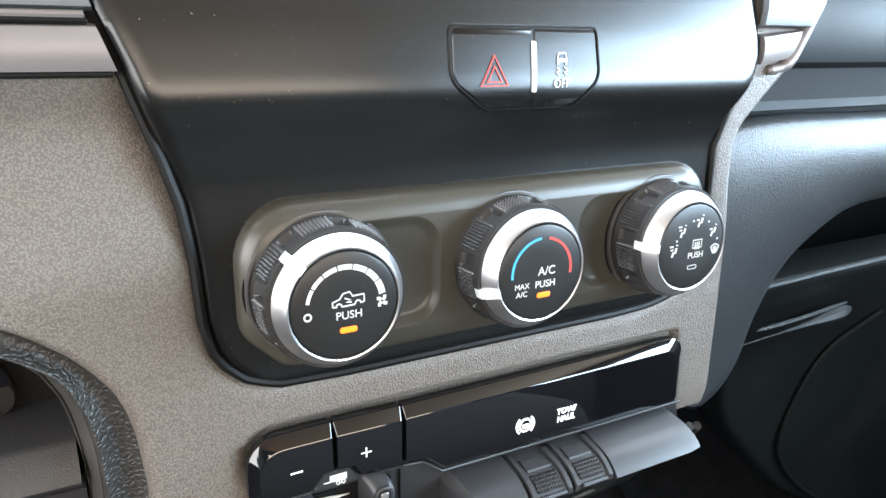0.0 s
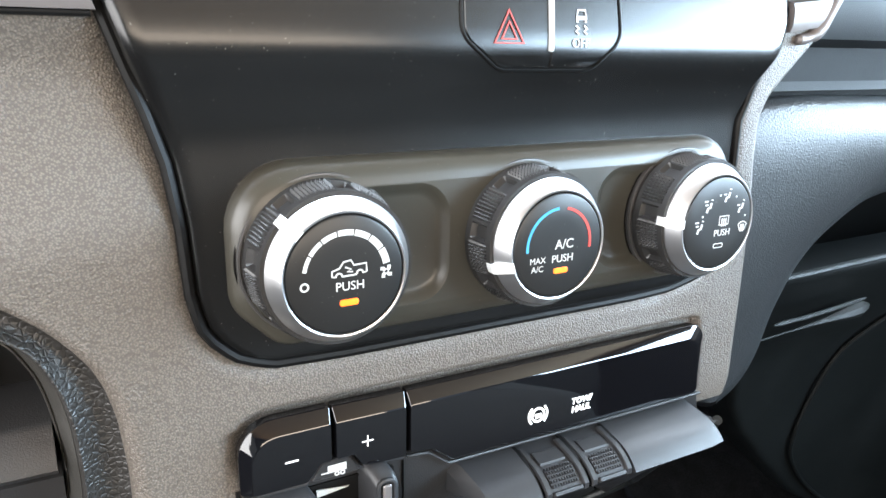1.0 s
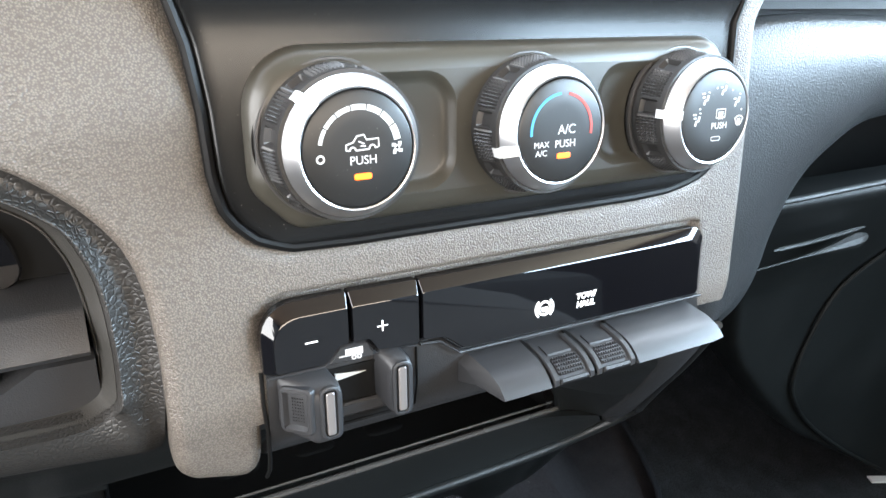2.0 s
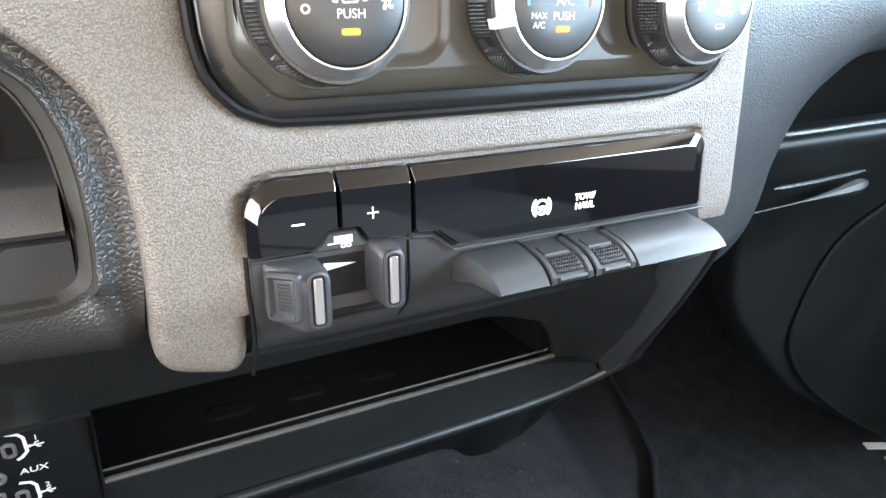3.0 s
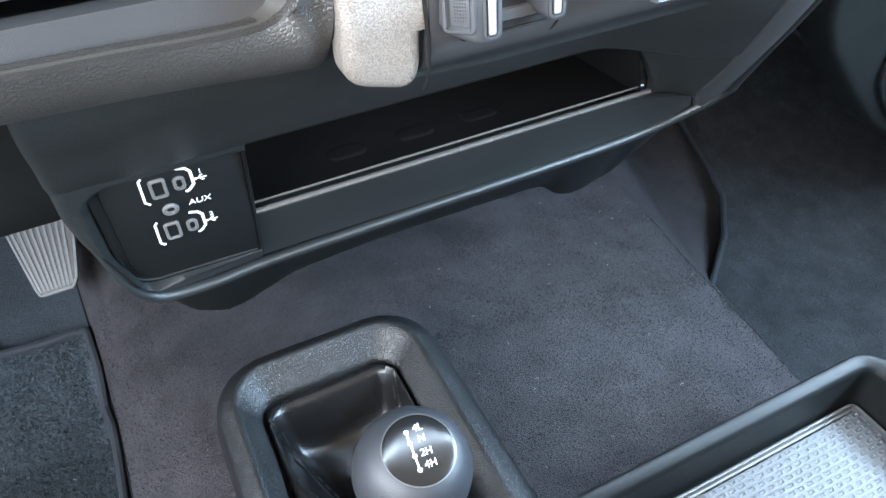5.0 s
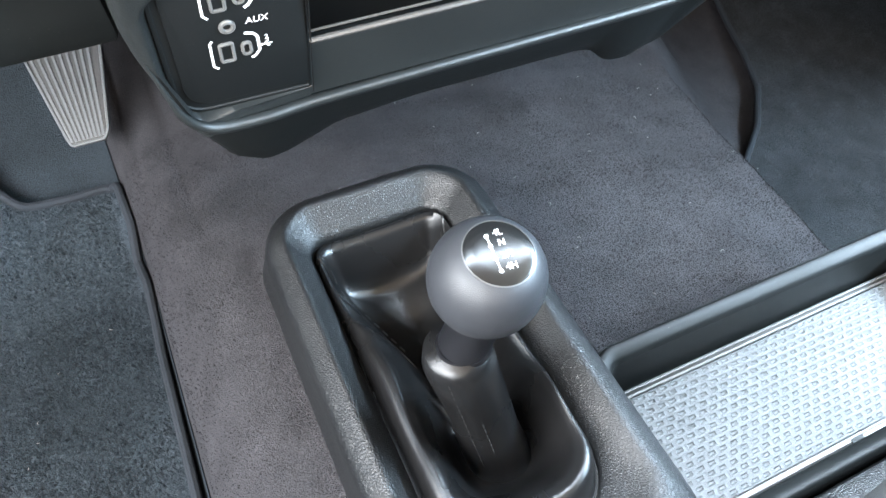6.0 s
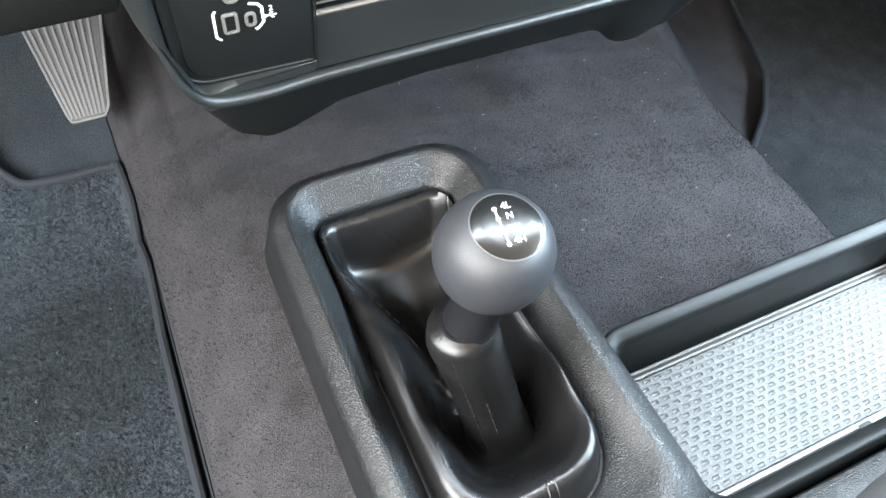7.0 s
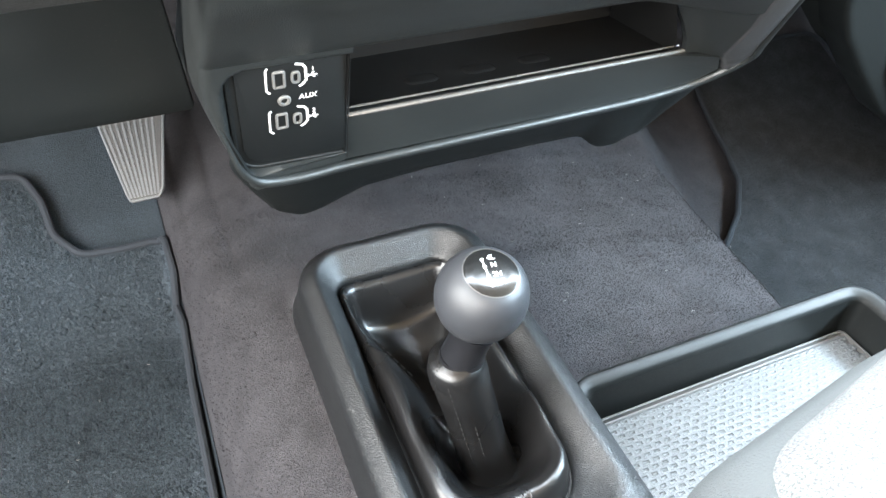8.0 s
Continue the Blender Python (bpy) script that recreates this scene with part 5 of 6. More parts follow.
    for x in (0.075, 0.145, 0.215):
        at = Matrix.Translation((x, 0.515, 0.4920)) @ Euler((-0.098, 0, 0)).to_matrix().to_4x4()
        part("floor_lobe", pad(rect(0.040, 0.024, 0.010, 6), [(0, -0.002), (0.0004, 0.0012), (0.0022, 0.0024), (0.005, 0.0028)], at), DEEP, cub, "low rounded lobe on the floor of the bin")


SOCK = Matrix.Translation((-0.085, 0.4440, 0.545)) @ Euler((math.pi / 2 + math.atan(0.24), 0, 0)).to_matrix().to_4x4()


def sockets():
    """The socket plate: a shallow rounded recess with two pairs of USB ports and an audio jack."""
    c = thing("socket_panel", (-0.085, 0.46, 0.45), "black socket panel with two USB pairs and an audio jack", "socket panel")
    o = rpoly([(-0.0540, -0.0925), (0.0575, -0.0960), (0.0575, 0.0400), (-0.0545, 0.0400)], [0.026, 0.003, 0.003, 0.016], 8)
    part("plate", pad(o, [(0, -0.008), (0.0, -0.0014), (0.0008, -0.0008), (0.003, -0.0008), (0.004, -0.0018)], SOCK, bottom=False), PLATE, c, "black plate with a stepped border")
    step = rpoly([(-0.0455, -0.0830), (0.0560, -0.0870), (0.0560, 0.0380), (-0.0460, 0.0380)], [0.022, 0.003, 0.003, 0.006], 8)
    part("plate_step", pad(step, [(0, -0.003), (0.0006, 0.0000), (0.0016, 0.0004)], SOCK), PLATE, c)
    part("joint", tube([SOCK @ Vector((0.0578, s, 0.0015)) for s in (-0.100, -0.06, 0.0, 0.042)], 0.0007, 6), DEEP, c)
    for yy, num in ((0.0190, "1"), (-0.0315, "2")):
        m = SOCK @ Matrix.Translation((-0.0005, yy, 0.0004))
        for name, x, w, h in (("usb_a_port", -0.0065, 0.0105, 0.0185), ("usb_c_port", 0.0085, 0.0072, 0.0125)):
            u = part(name, pad(rect(w, h, 0.002 if w > 0.009 else 0.0032, 4, x, 0), [(-0.0008, -0.003), (-0.0008, 0.0012), (0.0002, 0.0018), (0.0016, 0.0016), (0.0018, -0.004)], m, bottom=False), RING, c, "grey ringed socket")
            if w > 0.009:
                part("tongue", pad(rect(0.0028, 0.0120, 0.0005, 2, x - 0.0006, 0), [(0, -0.004), (0, -0.0008)], m), TONGUE, u, "brown contact tongue")
            else:
                part("tongue", pad(rect(0.0012, 0.0062, 0.0004, 2, x, 0), [(0, -0.004), (0, -0.0008)], m), LEVER, u)
        lb = [[(-0.0158, 0.0140), (-0.0178, 0.0115), (-0.0182, -0.0115), (-0.0150, -0.0150)]]
        part("bracket", strokes(lb, 0.0018, m, 0.0003), WHITE, c, "white printed bracket")
        rb = [[(0.0085, 0.0150), (0.0150, 0.0130), (0.0178, 0.0090), (0.0182, -0.0050), (0.0145, -0.0098), (0.0115, -0.0115)]]
        part("bracket", strokes(rb, 0.0022, m, 0.0003), WHITE, c, "white printed bracket")
        usb = [[(0.0200, -0.0005), (0.0285, -0.0005)], [(0.0225, -0.0005), (0.0242, 0.0022), (0.0258, 0.0022)], [(0.0235, -0.0005), (0.0250, -0.0028), (0.0266, -0.0028)], arc2d(0.0202, -0.0005, 0.0008, 0, 360, 8)]
        part("usb_symbol", strokes(usb, 0.0010, m, 0.0003), WHITE, c)
        part("lettering", lettering(num, 0.0068, m @ Matrix.Translation((0.0245, 0.0062, 0)), WHITE), WHITE, c)
    j = SOCK @ Matrix.Translation((-0.0035, -0.0065, 0.0004))
    part("audio_jack", revolve([(0.0062, -0.002), (0.0062, 0.0012), (0.0052, 0.0020), (0.0034, 0.0020), (0.0030, 0.0010), (0.0028, -0.004)], 24, j), RING, c, "grey ringed audio jack")
    part("lettering", lettering("AUX", 0.0082, SOCK @ Matrix.Translation((0.0185, -0.0055, 0.0006)), WHITE, slant=0.1), WHITE, c)


def knee_panel():
    c = thing("knee_panel", (-0.4, 0.52, 0.50), "plain black knee panel beside the socket panel", "dash panel")
    rows = []
    for y, z in ((0.545, 0.492), (0.530, 0.496), (0.524, 0.504), (0.518, 0.53), (0.498, 0.60), (0.47, 0.68), (0.45, 0.74)):
        xr = float(np.interp(z, [0.49, 0.503, 0.63, 0.74], [-0.168, -0.1635, -0.172, -0.18]))
        rows.append([(lerp(-0.79, xr, i / 12), y, z) for i in range(12)] + [(xr, y + 0.001, z), (xr + 0.0015, y + 0.004, z)])
    part("panel", sheet(rows, (0, 0.02, 0.004)), FASCIA_PLAIN, c)


# ---------- left of the stack: padded edge and recess ----------
def driver_side():
    c = thing("instrument_surround", (-0.1, 0.33, 0.70), "black leather-grained padded edge round a recess", "dash pad")
    # three lines from the bottom round to the top: border at the trim, crest of the pad, bead of the inner frame
    border = [(-0.34, 0.345, 0.688), (-0.20, 0.345, 0.690), (-0.10, 0.336, 0.692), (-0.05, 0.326, 0.694), (-0.012, 0.314, 0.697), (0.0, 0.292, 0.710), (0.002, 0.274, 0.735), (0.0032, 0.272, 0.757), (0.003, 0.274, 0.773), (0.001, 0.277, 0.797), (-0.006, 0.280, 0.820), (-0.020, 0.282, 0.838), (-0.05, 0.284, 0.859), (-0.10, 0.286, 0.872), (-0.34, 0.286, 0.880)]
    crest = [(-0.34, 0.747), (-0.20, 0.744), (-0.10, 0.742), (-0.056, 0.740), (-0.030, 0.740), (-0.0180, 0.744), (-0.0135, 0.751), (-0.0125, 0.760), (-0.0120, 0.775), (-0.0130, 0.797), (-0.017, 0.815), (-0.027, 0.832), (-0.058, 0.851), (-0.10, 0.862), (-0.34, 0.869)]
    crest = [(x, 0.2705 + 0.12 * (z - 0.757) + (0.008 if z < 0.7475 and x < -0.016 else 0.0), z) for x, z in crest]
    bead = [(-0.34, 0.744), (-0.20, 0.741), (-0.10, 0.739), (-0.056, 0.738), (-0.034, 0.739), (-0.0245, 0.743), (-0.0205, 0.750), (-0.0195, 0.759), (-0.0200, 0.775), (-0.0225, 0.797), (-0.027, 0.813), (-0.037, 0.828), (-0.064, 0.843), (-0.104, 0.852), (-0.34, 0.858)]
    bead = [(x, 0.299, z) for x, z in bead]
    E, R, B = curve_of(border, 6), curve_of(crest, 6), curve_of(bead, 6)
    rows = []
    for t in (-0.35, 0.0, 0.12, 0.25, 0.4, 0.55, 0.7, 0.82, 0.92, 1.0):
        row = []
        for e, r in zip(E, R):
            low = max(0.0, min(1.0, (0.735 - e.z) / 0.03))
            q = e.lerp(r, max(t, 0.0))
            q.y += lerp(0.0035, -0.012, low) * math.sin(math.pi * max(t, 0.0)) + (0.014 if t < 0 else 0.0)
            if t < 0:
                q += (e - r) * 0.2
            row.append(q)
        rows.append(row)
    for s, out in ((0.04, -0.0012), (0.10, -0.0022), (0.17, -0.0020), (0.24, 0.0002)):
        rows.append([r.lerp(b, s) + Vector((0, out, 0)) for r, b in zip(R, B)])
    part("padded_edge", sheet(rows, (0, 0.010, 0)), SKIN, c, angle=70)
    rows = [[r.lerp(b, s) + Vector((0, out, 0)) for r, b in zip(R, B)] for s, out in ((0.20, 0.003), (0.27, 0.0004), (0.4, 0.0), (0.6, 0.0006), (0.8, 0.0010), (0.9, 0.0008), (0.94, -0.0010), (0.99, -0.0022), (1.05, -0.0016), (1.10, 0.001), (1.12, 0.012), (1.14, 0.03))]
    part("inner_frame", sheet(rows, (0, 0.003, 0)), FRAME_GREY, c, "satin charcoal inner frame with a fine bead")
    inner = rpoly([(-0.36, 0.735), (-0.046, 0.735), (-0.0185, 0.750), (-0.0185, 0.790), (-0.030, 0.822), (-0.055, 0.844), (-0.12, 0.856), (-0.36, 0.860)], [0.01, 0.016, 0.012, 0.03, 0.03, 0.03, 0.04, 0.01], 8)
    m = Matrix.Translation((0, 0.305, 0)) @ Euler((math.pi / 2, 0, 0)).to_matrix().to_4x4()
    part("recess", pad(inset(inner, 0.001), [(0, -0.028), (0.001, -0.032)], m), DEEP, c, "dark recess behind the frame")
    v = thing("recess_shelf", (-0.15, 0.31, 0.745), "charcoal bar and stepped shelf inside the recess", "dash trim")
    rows = []
    for y, z in ((0.330, 0.787), (0.300, 0.7865), (0.2970, 0.7845), (0.2900, 0.7690), (0.2915, 0.7665), (0.330, 0.766)):
        rows.append([(x, y, z) for x in (-0.34, -0.2, -0.10, -0.04, -0.0228, -0.0218)])
    part("bar", sheet(rows, (0, 0.004, 0)), HOUSING, v, "flat charcoal bar")
    rows = []
    step = lambda x: 0.7555 if x < -0.056 else (0.7635 if x > -0.043 else lerp(0.7555, 0.7635, (x + 0.056) / 0.013))
    for k, dy in enumerate((0.03, 0.004, 0.0, 0.0)):
        rows.append([(x, 0.2945 + dy, (step(x) + (0.0005 if k < 2 else -0.001)) if k < 3 else 0.735) for x in (-0.34, -0.2, -0.10, -0.07, -0.056, -0.0495, -0.043, -0.034, -0.0205)])
    part("shelf", sheet(rows, (0, 0.004, 0)), HOUSING, v, "stepped black shelf")
    s = thing("cluster_lens", (-0.16, 0.325, 0.79), "dark tinted lens in the recess", "display")
    part("lens", pad(rpoly([(-0.34, 0.786), (-0.040, 0.786), (-0.046, 0.812), (-0.08, 0.838), (-0.34, 0.845)], [0.002, 0.01, 0.02, 0.03, 0.002], 6), [(0, -0.028), (0, -0.022), (0.001, -0.021)], m), GLOSS, s)


# ---------- passenger side ----------
def passenger_side():
    c = thing("passenger_dash", (0.7, 0.36, 0.74), "grey grained passenger dashboard roll over a dark recess", "dashboard")
    # outer border beside the stack and under the groove, and the crest of the roll round the recess, in x, z
    outer = curve_of([(0.400, 0.668, 0), (0.385, 0.680, 0), (0.360, 0.705, 0), (0.330, 0.745, 0), (0.320, 0.80, 0), (0.330, 0.865, 0), (0.42, 0.8935, 0), (0.60, 0.8935, 0), (0.85, 0.8935, 0), (1.30, 0.8935, 0)], 6)
    crest = curve_of([(0.430, 0.664, 0), (0.446, 0.674, 0), (0.457, 0.695, 0), (0.464, 0.735, 0), (0.482, 0.777, 0), (0.514, 0.808, 0), (0.570, 0.836, 0), (0.66, 0.846, 0), (0.88, 0.852, 0), (1.30, 0.852, 0)], 6)
    rows = []
    for s, y in ((0.0, 0.350), (0.08, 0.345), (0.25, 0.3395), (0.4, 0.3355), (0.55, 0.3335), (0.7, 0.3325), (0.85, 0.3328), (1.0, 0.3345)):
        rows.append([(o.lerp(q, s).x, y - 0.012 * (1 - min(1.0, i / 30)) * (1 - s), o.lerp(q, s).y) for i, (o, q) in enumerate(zip(outer, crest))])
    for d, y in ((0.007, 0.3365), (0.014, 0.3400), (0.021, 0.3450), (0.028, 0.3520), (0.034, 0.361), (0.039, 0.373), (0.042, 0.391), (0.044, 0.42), (0.045, 0.45)):
        row = []
        for i, q in enumerate(crest):
            t = (crest[min(i + 1, len(crest) - 1)] - crest[max(i - 1, 0)]).normalized()
            row.append((q.x + t.y * d, y, q.y - t.x * d))
        rows.append(row)
    part("roll", sheet(rows, (0, 0.010, 0)), GREY_PAD, c, angle=70)
    rows = [[(x, y, z) for x in (0.345, 0.6, 0.9, 1.30)] for y, z in ((0.346, 0.988), (0.338, 0.975), (0.334, 0.95), (0.338, 0.937), (0.352, 0.933), (0.360, 0.929), (0.362, 0.905), (0.358, 0.899))]
    part("upper_band", sheet(rows, (0, 0.02, 0)), BAND, c, "dark grey upper dash band")
    # the groove's shadow is put in as a deep black sheet
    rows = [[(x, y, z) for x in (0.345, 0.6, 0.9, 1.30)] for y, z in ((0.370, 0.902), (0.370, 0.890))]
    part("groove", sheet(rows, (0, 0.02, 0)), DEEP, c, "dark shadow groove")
    g = thing("glovebox", (0.8, 0.45, 0.33), "black plastic glovebox under the dash roll", "glovebox")
    depth = eased([(0.05, 0.482), (0.50, 0.480), (0.57, 0.470), (0.66, 0.425), (0.722, 0.390)], 0.02)
    o = rpoly([(1.28, 0.09), (1.19, 0.095), (0.97, 0.228), (0.845, 0.305), (0.755, 0.388), (0.69, 0.455), (0.661, 0.50), (0.636, 0.57), (0.560, 0.66), (0.490, 0.722), (1.28, 0.722)], [0.01, 0.03, 0.1, 0.2, 0.2, 0.1, 0.08, 0.2, 0.2, 0.02, 0.01], 5)
    o = o[::-1]
    o = o if sum(a.x * b.y - b.x * a.y for a, b in zip(o, o[1:] + o[:1])) > 0 else o[::-1]
    bm = pad(o, [(0, -0.05), (0, -0.008), (0.003, -0.002), (0.008, 0.0), (0.014, 0.0)], Matrix.Identity(4))
    for k in range(24):
        bmesh.ops.bisect_plane(bm, geom=bm.verts[:] + bm.edges[:] + bm.faces[:], plane_co=(0, 0.10 + 0.026 * k, 0), plane_no=(0, 1, 0))
    for v in bm.verts:
        v.co = (v.co.x, depth(v.co.y) - v.co.z, v.co.y)
    part("door", bm, FASCIA_PLAIN, g, angle=60)
    bead = curve_of([(x, depth(z) - 0.004, z) for x, z in ((0.887, 0.609), (0.834, 0.548), (0.809, 0.472), (0.801, 0.414), (0.816, 0.375), (0.876, 0.311), (0.996, 0.222), (1.128, 0.138))], 4)
    part("door_bead", tube(bead, 0.0030, 8), FASCIA_PLAIN, g, "raised bead on the glovebox door")
    bm = bmesh.new()
    tube_into(bm, curve_of([(0.500, 0.358, 0.744), (0.54, 0.362, 0.742), (0.70, 0.366, 0.742), (1.1, 0.368, 0.742)], 4), 0.0028)
    part("top_trim", bm, FASCIA, g, "charcoal edge that catches light")
    part("handle_lip", tube(curve_of([(0.535, 0.373, 0.688), (0.60, 0.377, 0.686), (0.69, 0.386, 0.684)], 4), [0.001] + [0.0022] * 7 + [0.001], 8), FASCIA, g)
    part("latch", tube(curve_of([(0.545, 0.40, 0.652), (0.64, 0.405, 0.652), (0.69, 0.405, 0.655), (0.735, 0.405, 0.660)], 4), [0.001] * 4 + [0.0018, 0.0025, 0.0035, 0.0045, 0.006, 0.0075, 0.0085, 0.006, 0.002], 8), FASCIA, g, "slim latch pull")
    u = thing("passenger_underdash", (0.8, 0.5, 0.6), "dark panel behind the glovebox", "dash panel")
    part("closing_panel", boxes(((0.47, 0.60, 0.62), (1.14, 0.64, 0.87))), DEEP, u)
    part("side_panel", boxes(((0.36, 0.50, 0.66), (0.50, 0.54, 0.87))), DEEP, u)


# ---------- shifter ----------
def shifter():
    c = thing("shifter_surround", (-0.01, 0.22, 0.335), "black pebbled plastic shifter surround on the tunnel carpet", "console bezel")
    flare = rpoly([(-0.117, -0.02), (0.122, -0.02), (0.122, 0.478), (-0.117, 0.478)], [0.05, 0.05, 0.075, 0.075], 12)
    o = rpoly([(-0.112, 0.010), (0.0985, 0.010), (0.0985, 0.430), (-0.112, 0.430)], [0.05, 0.05, 0.055, 0.055], 12)
    hole = rpoly([(-0.076, 0.078), (0.050, 0.078), (0.050, 0.384), (-0.074, 0.384)], [0.045, 0.045, 0.018, 0.018], 12)
    rows = [[(p.lerp(q, s).x, p.lerp(q, s).y, h) for p, q in zip(flare, o)] for s, h in ((0, 0.255), (0.0, 0.286), (0.2, 0.299), (0.55, 0.315), (0.85, 0.331))]
    for s, h in ((0.0, 0.345), (0.03, 0.3525), (0.08, 0.3585), (0.14, 0.3620), (0.22, 0.3650), (0.32, 0.3685), (0.42, 0.3713), (0.49, 0.3722), (0.55, 0.3710), (0.62, 0.3675), (0.74, 0.3610), (0.86, 0.3555), (0.95, 0.3520), (0.99, 0.3490), (1.0, 0.3430), (1.0, 0.330)):
        rows.append([(p.lerp(q, s).x, p.lerp(q, s).y, h + 0.025 * (p.lerp(q, s).y - 0.22)) for p, q in zip(o, hole)])
    bm = bmesh.new()
    grid_into(bm, rows, closed=True)
    part("surround", bm, BEZEL, c, angle=70)

    ring_ = [Vector((p[0], p[1])) for p in rows[-1]]
    part("inner_seal", tube([(p.x, p.y, 0.345) for p in ring_] + [(ring_[0].x, ring_[0].y, 0.345)], 0.0018, 6), DEEP, c, "black rubber seal inside the opening")
    b = thing("shifter_boot", (-0.01, 0.2, 0.335), "soft black leather shifter boot with stitched seams", "shifter boot")
    oval = []
    for p, q in zip(rows[-1], rows[-1][1:] + rows[-1][:1]):
        p, q = Vector(p), Vector(q)
        parts_ = max(1, int((q - p).length / 0.006))
        oval += [tuple(p.lerp(q, j / parts_)) for j in range(parts_)]
    n = len(oval)
    cx, cy = 0.002, 0.168
    side = eased([(0.0, 0.338), (0.03, 0.351), (0.08, 0.361), (0.16, 0.3675), (0.26, 0.3690), (0.38, 0.3620), (0.50, 0.3460), (0.62, 0.3290), (0.76, 0.3145), (0.88, 0.308), (1.0, 0.306)], 0.03)
    fore = eased([(0.0, 0.340), (0.03, 0.354), (0.05, 0.357), (0.075, 0.352), (0.10, 0.340), (0.135, 0.319), (0.17, 0.307), (0.40, 0.302), (1.0, 0.304)], 0.010)
    prof = [0.0, 0.015, 0.035, 0.055, 0.08, 0.105, 0.13, 0.16, 0.19, 0.22, 0.25, 0.28, 0.31, 0.345, 0.38, 0.45, 0.52, 0.59, 0.66, 0.73, 0.80, 0.87, 0.94, 1.0]
    grid = []
    for s in prof:
        row = []
        for i, q in enumerate(oval):
            a = math.atan2(q[1] - cy, q[0] - cx)
            r1 = 0.0235
            x, y = lerp(q[0], cx + r1 * math.cos(a), s), lerp(q[1], cy + r1 * math.sin(a), s)
            front = max(0.0, min(1.0, (a - 1.14) / 0.28, (2.13 - a) / 0.28)) if a > 0 else 0.0
            front = front * front * (3 - 2 * front)
            z = lerp(side(s), fore(s), front)
            # pleats run in from the two front corners, the leather sags between them
            bell = math.sin(math.pi * min(1.0, s * 1.1))
            pleat = math.exp(-((a - 1.93) / 0.075) ** 2) + math.exp(-((a - 1.34) / 0.075) ** 2)
            z += 0.011 * pleat * bell - 0.012 * math.exp(-((a - 1.64) / 0.17) ** 2) * bell - 0.006 * math.exp(-((a - 2.16) / 0.09) ** 2) * bell
            z += (0.0022 * math.sin(5 * a + 1.0 + 4 * s) + 0.003 * noise.noise(Vector((x * 22, y * 22, 5)))) * bell
            row.append((x, y, z))
        grid.append(row)
    prof = [(s, 0) for s in prof]
    bm = bmesh.new()
    grid_into(bm, grid, closed=True)
    part("gaiter", bm, HIDE, b, angle=80)
    # sleeve up to the collar
    foot, head = Vector((0.002, 0.160, 0.296)), Vector((-0.0275, 0.190, 0.438))
    axis = [foot.lerp(head, k / 14) for k in range(15)]
    rr = [0.0275, 0.0258, 0.0248, 0.0240, 0.0236, 0.0234, 0.0233, 0.0233, 0.0234, 0.0236, 0.0239, 0.0243, 0.0246, 0.0244, 0.0205]
    bm = bmesh.new()
    tube_into(bm, axis, rr, 36)
    for v in bm.verts:
        # the open end is pulled up behind and crumples a little
        k = max(0.0, (v.co.z - 0.36) / 0.09)
        v.co.z += 0.10 * k * (v.co.y - 0.188) - 0.10 * k * (v.co.x + 0.024)
        v.co += Vector((1, 1, 0)) * 0.0014 * noise.noise(v.co * 60)
    part("sleeve", bm, HIDE, b, "stitched leather sleeve", angle=80)
    for off in (-0.24, 0.24):
        for k in range(16):
            t0, t1 = 0.22 + k * 0.046, 0.22 + k * 0.046 + 0.028
            a = -2.0 + off
            q = [foot.lerp(head, t) + Vector((math.cos(a), math.sin(a), 0.16 * math.cos(a))) * 0.0240 for t in (t0, t1)]
            st = bmesh.new()
            tube_into(st, q, 0.00045, 5)
            part("stitch", st, THREAD, b)
    def seam(a, ds):
        for k in range(9):
            s0 = 0.10 + k * 0.055
            pts = []
            for s in (s0, s0 + 0.032):
                i = min(range(n), key=lambda q: abs(math.atan2(oval[q][1] - cy, oval[q][0] - cx) - a))
                lo = next(q for q in range(len(prof) - 1) if prof[q][0] <= s <= prof[q + 1][0])
                f = (s - prof[lo][0]) / (prof[lo + 1][0] - prof[lo][0])
                pts.append(Vector(grid[lo][i]).lerp(Vector(grid[lo + 1][i]), f) + Vector((ds, 0, 0.0006)))
            st = bmesh.new()
            tube_into(st, pts, 0.0006, 5)
            part("stitch", st, THREAD, b)
    def welt(a):
        i = min(range(n), key=lambda q: abs(math.atan2(oval[q][1] - cy, oval[q][0] - cx) - a))
        pts = [Vector(grid[k][i]) for k in range(2, 19)]
        part("seam_welt", tube(curve_of(pts, 2), [0.0006] + [0.0013] * 31 + [0.0006], 8), HIDE, b, "raised leather seam")
    for a in (1.93, 1.34):
        welt(a), seam(a, 0.0036), seam(a, -0.0036)
    for dx in (-0.020, -0.010):
        i = min(range(n), key=lambda q: abs(oval[q][0] - (0.01 + dx)) + (9 if oval[q][1] > 0.1 else 0))
        st = bmesh.new()
        tube_into(st, [Vector(grid[k][i]) + Vector((0, 0, 0.0004)) for k in range(4, 15)], 0.0006, 5)
        part("stitch", st, NECK, b)

    lev = thing("shift_lever", (0.0, 0.184, 0.42), "four-wheel-drive shift lever with round grey knob", "shift lever")
    up = Vector((0.08, -0.22, 0.97)).normalized()
    C = Vector((-0.011, 0.184, 0.5055))
    m = Matrix.Translation(C) @ Vector((0, 0, 1)).rotation_difference(up).to_matrix().to_4x4()
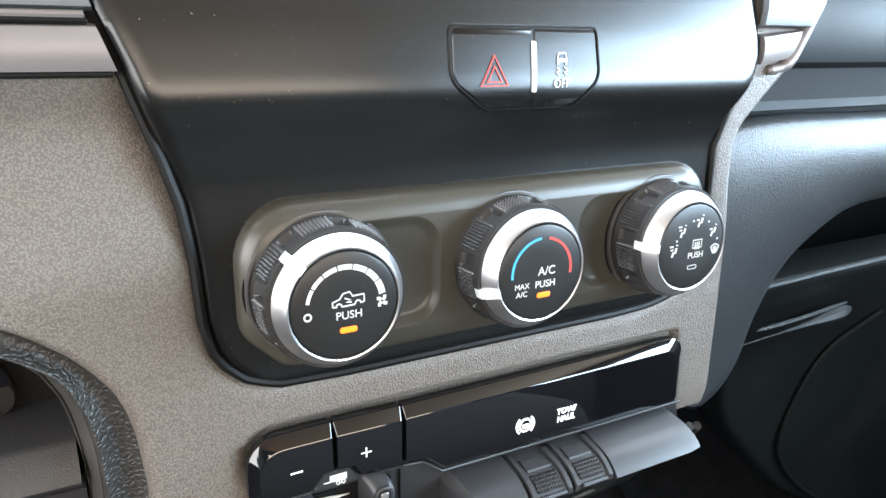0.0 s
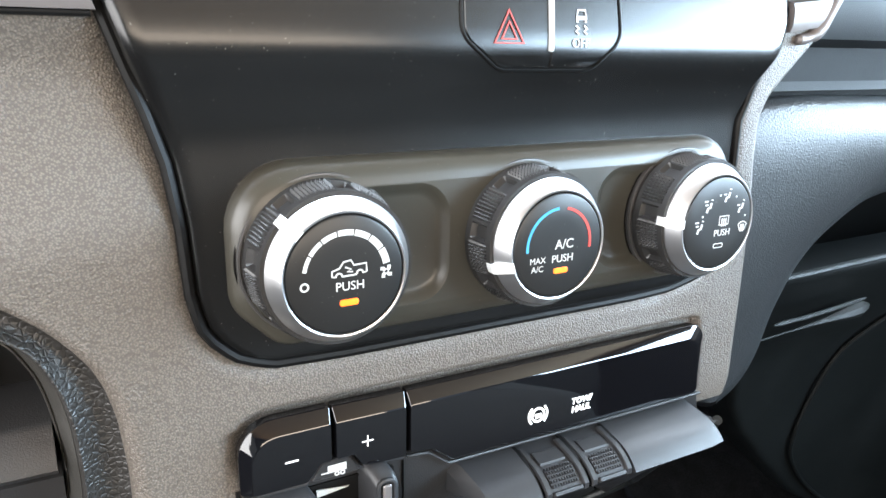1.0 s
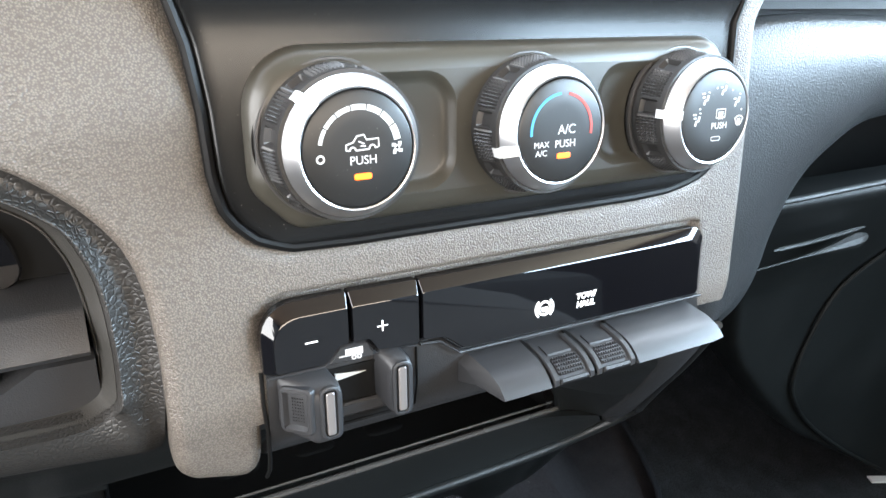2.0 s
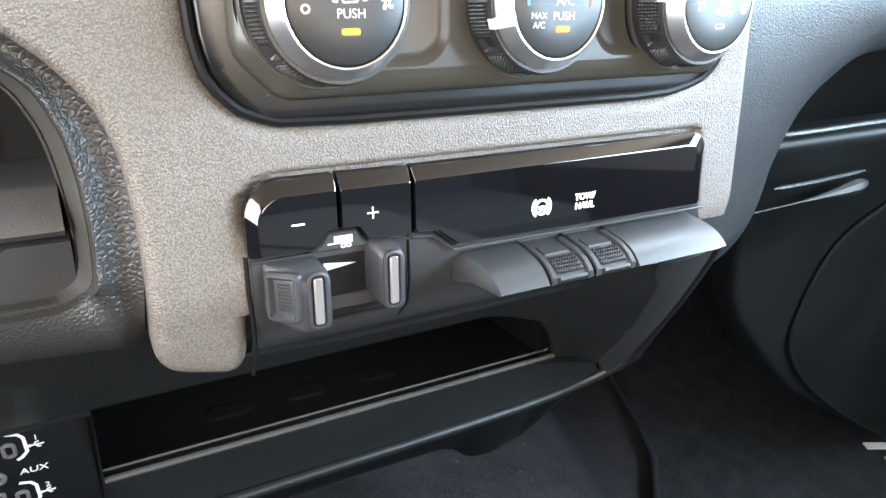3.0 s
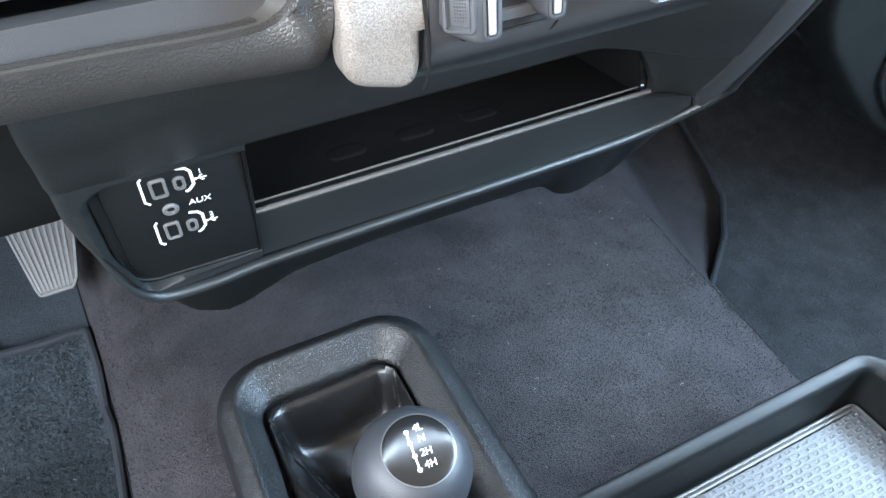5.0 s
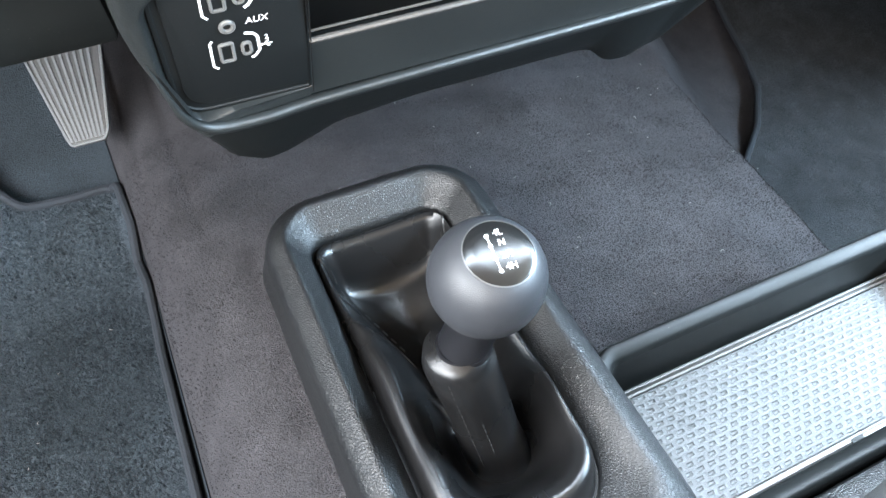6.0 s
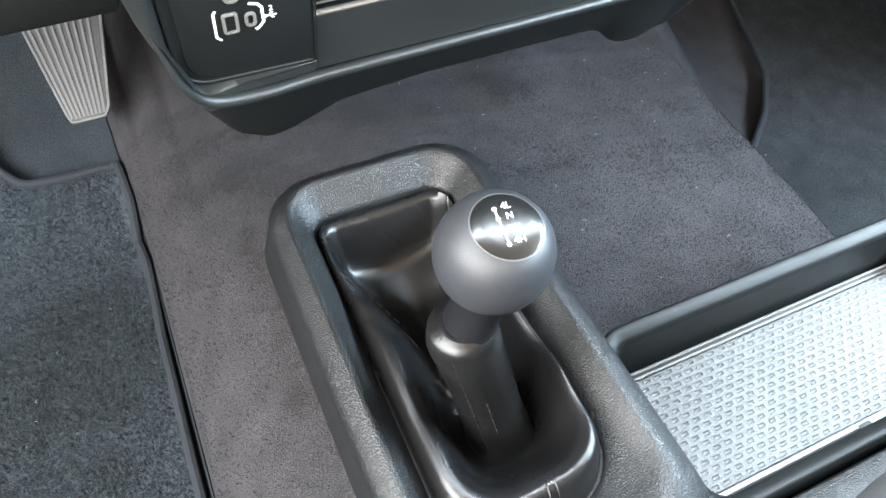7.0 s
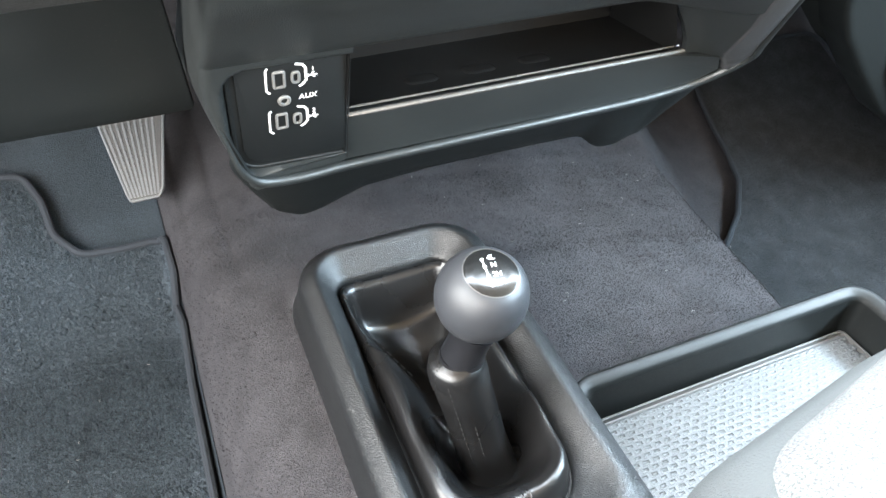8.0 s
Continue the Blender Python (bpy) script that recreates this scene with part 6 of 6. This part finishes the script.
    ball = [(0.0150, -0.036), (0.0172, -0.0345), (0.0205, -0.032), (0.0245, -0.0265), (0.0283, -0.0215), (0.0308, -0.0170), (0.0329, -0.0122), (0.0330, -0.0119), (0.0322, -0.0116), (0.0322, -0.0112), (0.0334, -0.0109), (0.0342, -0.008), (0.0350, -0.003), (0.0351, 0.002), (0.0346, 0.007), (0.0334, 0.0125), (0.0315, 0.0175), (0.0290, 0.0220), (0.0262, 0.0254), (0.0232, 0.0280), (0.0212, 0.0292), (0.0206, 0.0290)]
    bm = revolve(ball, 64, m)
    part("ball", bm, BALL, lev, "soft grey round knob")
    bm = bmesh.new()
    base = Vector((-0.0215, 0.187, 0.438))
    tip = C + Vector((-0.002, 0.002, -0.036))
    tube_into(bm, [base.lerp(tip, k / 6) for k in range(7)], [0.0176, 0.0172, 0.0169, 0.0168, 0.0170, 0.0177, 0.0190], 32)
    part("neck", bm, NECK, lev)
    part("collar", tube([base + Vector((0, 0, -0.002)), base + Vector((0, 0, 0.0), ), base + Vector((0, 0, 0.003))], [0.0180, 0.0186, 0.0178], 32), NECK, lev, "black plastic collar")
    part("cap", revolve([(0.0205, 0.0285), (0.0202, 0.0296), (0.0185, 0.0303), (0.012, 0.0310), (0.0005, 0.0313)], 48, m), CAP, lev, "glossy black cap with shift pattern")
    part("cap_ring", revolve([(0.0211, 0.0286), (0.0210, 0.0296), (0.0205, 0.0298), (0.0204, 0.0288)], 48, m, caps=(False, False)), FLANGE, lev, "thin dark ring")
    pm = m @ Matrix.Translation((0, 0, 0.0312)) @ Matrix.Rotation(radians(-4), 4, "Z")
    s = [[(-0.0040, 0.0100), (-0.0040, -0.0115)]]
    part("pattern_line", strokes(s, 0.0009, pm, 0.0004), WHITE, lev, "white shift gate line")
    for y in (0.0105, 0.0042, -0.0035, -0.0115):
        part("pattern_dot", pad(ring2d(0.0013, 12, -0.0040, y), [(0, 0), (0, 0.0004)], pm), WHITE, lev)
    for txt, y in (("4L", 0.0115), ("N", 0.0050), ("2H", -0.0030), ("4H", -0.0100)):
        part("lettering", lettering(txt, 0.0058, pm @ Matrix.Translation((0.0028, y, 0.0002)), WHITE, slant=0.1), WHITE, lev)


def tray():
    c = thing("console_tray", (0.27, 0.11, 0.27), "black floor tray lined with silver dimpled rubber", "tray")
    I = Matrix.Identity(4)
    o = rpoly([(0.085, 0.028), (0.465, 0.028), (0.465, 0.190), (0.085, 0.190)], 0.030, 8)
    part("tub", pad(o, [(0.004, 0.20), (0, 0.336), (0.0008, 0.343), (0.0025, 0.3475), (0.005, 0.3485), (0.009, 0.3468), (0.013, 0.3445), (0.0150, 0.3425), (0.0160, 0.338)], I, top=False), FASCIA_PLAIN, c, "plain black tray rim", angle=60)
    part("inner_wall", pad(o, [(0.0160, 0.338), (0.019, 0.296), (0.020, 0.291), (0.03, 0.2905)], I, bottom=False), FASCIA_PLAIN, c, "smooth black inner wall", angle=60)
    floor_ = inset(o, 0.0225)
    part("liner_edge", pad(floor_, [(0, 0.289), (0, 0.2965), (0.0012, 0.2980), (0.0030, 0.2980), (0.0040, 0.2930)], I), FLANGE, c, "charcoal raised liner edge")
    liner = part("liner", pad(inset(floor_, 0.0052), [(0, 0.287), (0, 0.2925), (0.0008, 0.2930)], I), TRAY, c, "silver rubber liner")
    # staggered cells, each a rim round a shallow dimple
    bm = bmesh.new()
    y, j = 0.060, 0
    while y < 0.161:
        x = 0.119 + (0.0055 if j % 2 else 0.0)
        while x < 0.433:
            box = lambda a, b, z, sh=0.0: [bm.verts.new(p) for p in ((x - a - sh, y - b, z), (x + a - sh, y - b, z), (x + a + sh, y + b, z), (x - a + sh, y + b, z))]
            loops = [box(0.0055, 0.0032, 0.2959), box(0.0032, 0.0017, 0.2962, 0.0003), box(0.0024, 0.0010, 0.2957, 0.0003)]
            for a, b in zip(loops, loops[1:]):
                for k in range(4):
                    bm.faces.new((a[k], a[(k + 1) % 4], b[(k + 1) % 4], b[k]))
            bm.faces.new(loops[-1])
            x += 0.0110
        y += 0.0064
        j += 1
    tagged(part("dimple_mat", bm, TRAY, liner, "silver rubber sheet with rows of small dimples"), kind="stuff")
    part("liner_tab", pad(rect(0.030, 0.006, 0.001, 2, 0.292, 0.0505), [(0, 0.294), (0, 0.2985), (0.0008, 0.2993)], I), RING, c, "pale pull tab of the liner")
    part("tab_notch", pad(rect(0.012, 0.007, 0.001, 2, 0.271, 0.0500), [(0, 0.294), (0, 0.2984)], I), DEEP, c)
    m = thing("seat_front_panel", (0.27, 0.0, 0.2), "charcoal plastic panel between tray and seat", "seat trim")
    rows = [[(x, y, z) for x in (0.07, 0.2, 0.35, 0.50)] for y, z in ((0.027, 0.30), (0.0265, 0.332), (0.024, 0.340), (0.016, 0.344), (0.002, 0.346), (-0.02, 0.348))]
    part("panel", sheet(rows, (0, 0, -0.01)), BEZEL, m)


def lint():
    """Pale fluff and crumbs on the carpet and mats."""
    rnd = random.Random(11)
    bm = bmesh.new()
    for k in range(44):
        x, y = (rnd.uniform(0.10, 0.52), rnd.uniform(0.22, 0.66)) if k < 30 else (rnd.uniform(-0.60, -0.26), rnd.uniform(0.30, 0.72))
        z = floor_height(x, y) + (0.005 if k < 30 else 0.034)
        a, n = rnd.uniform(0, 6.28), rnd.uniform(0.0008, 0.0024)
        bend = rnd.uniform(-0.8, 0.8)
        pts = [(x, y, z), (x + n * math.cos(a), y + n * math.sin(a), z + 0.0008), (x + 2 * n * math.cos(a + bend), y + 2 * n * math.sin(a + bend), z)]
        tube_into(bm, pts, rnd.uniform(0.0002, 0.00045), 5)
    ob = new("lint", to_mesh("lint", bm, LINT))
    tagged(ob, "pale bits of lint lying on the carpet", "lint", kind="stuff")


cab()
seat()
carpet()
mats()
pedal()
grey_trim()
knobs(control_panel())
switch_panel()
paddle(0.0485, 0.0740, 0.7260, 0.7530, -1, "charcoal brake paddle with dotted thumb pad")
paddle(0.0945, 0.1090, 0.7285, 0.7570, 1, "slim charcoal brake paddle with bright strip")
switch_ledge()
lower_fascia()
sockets()
knee_panel()
driver_side()
passenger_side()
shifter()
tray()
lint()
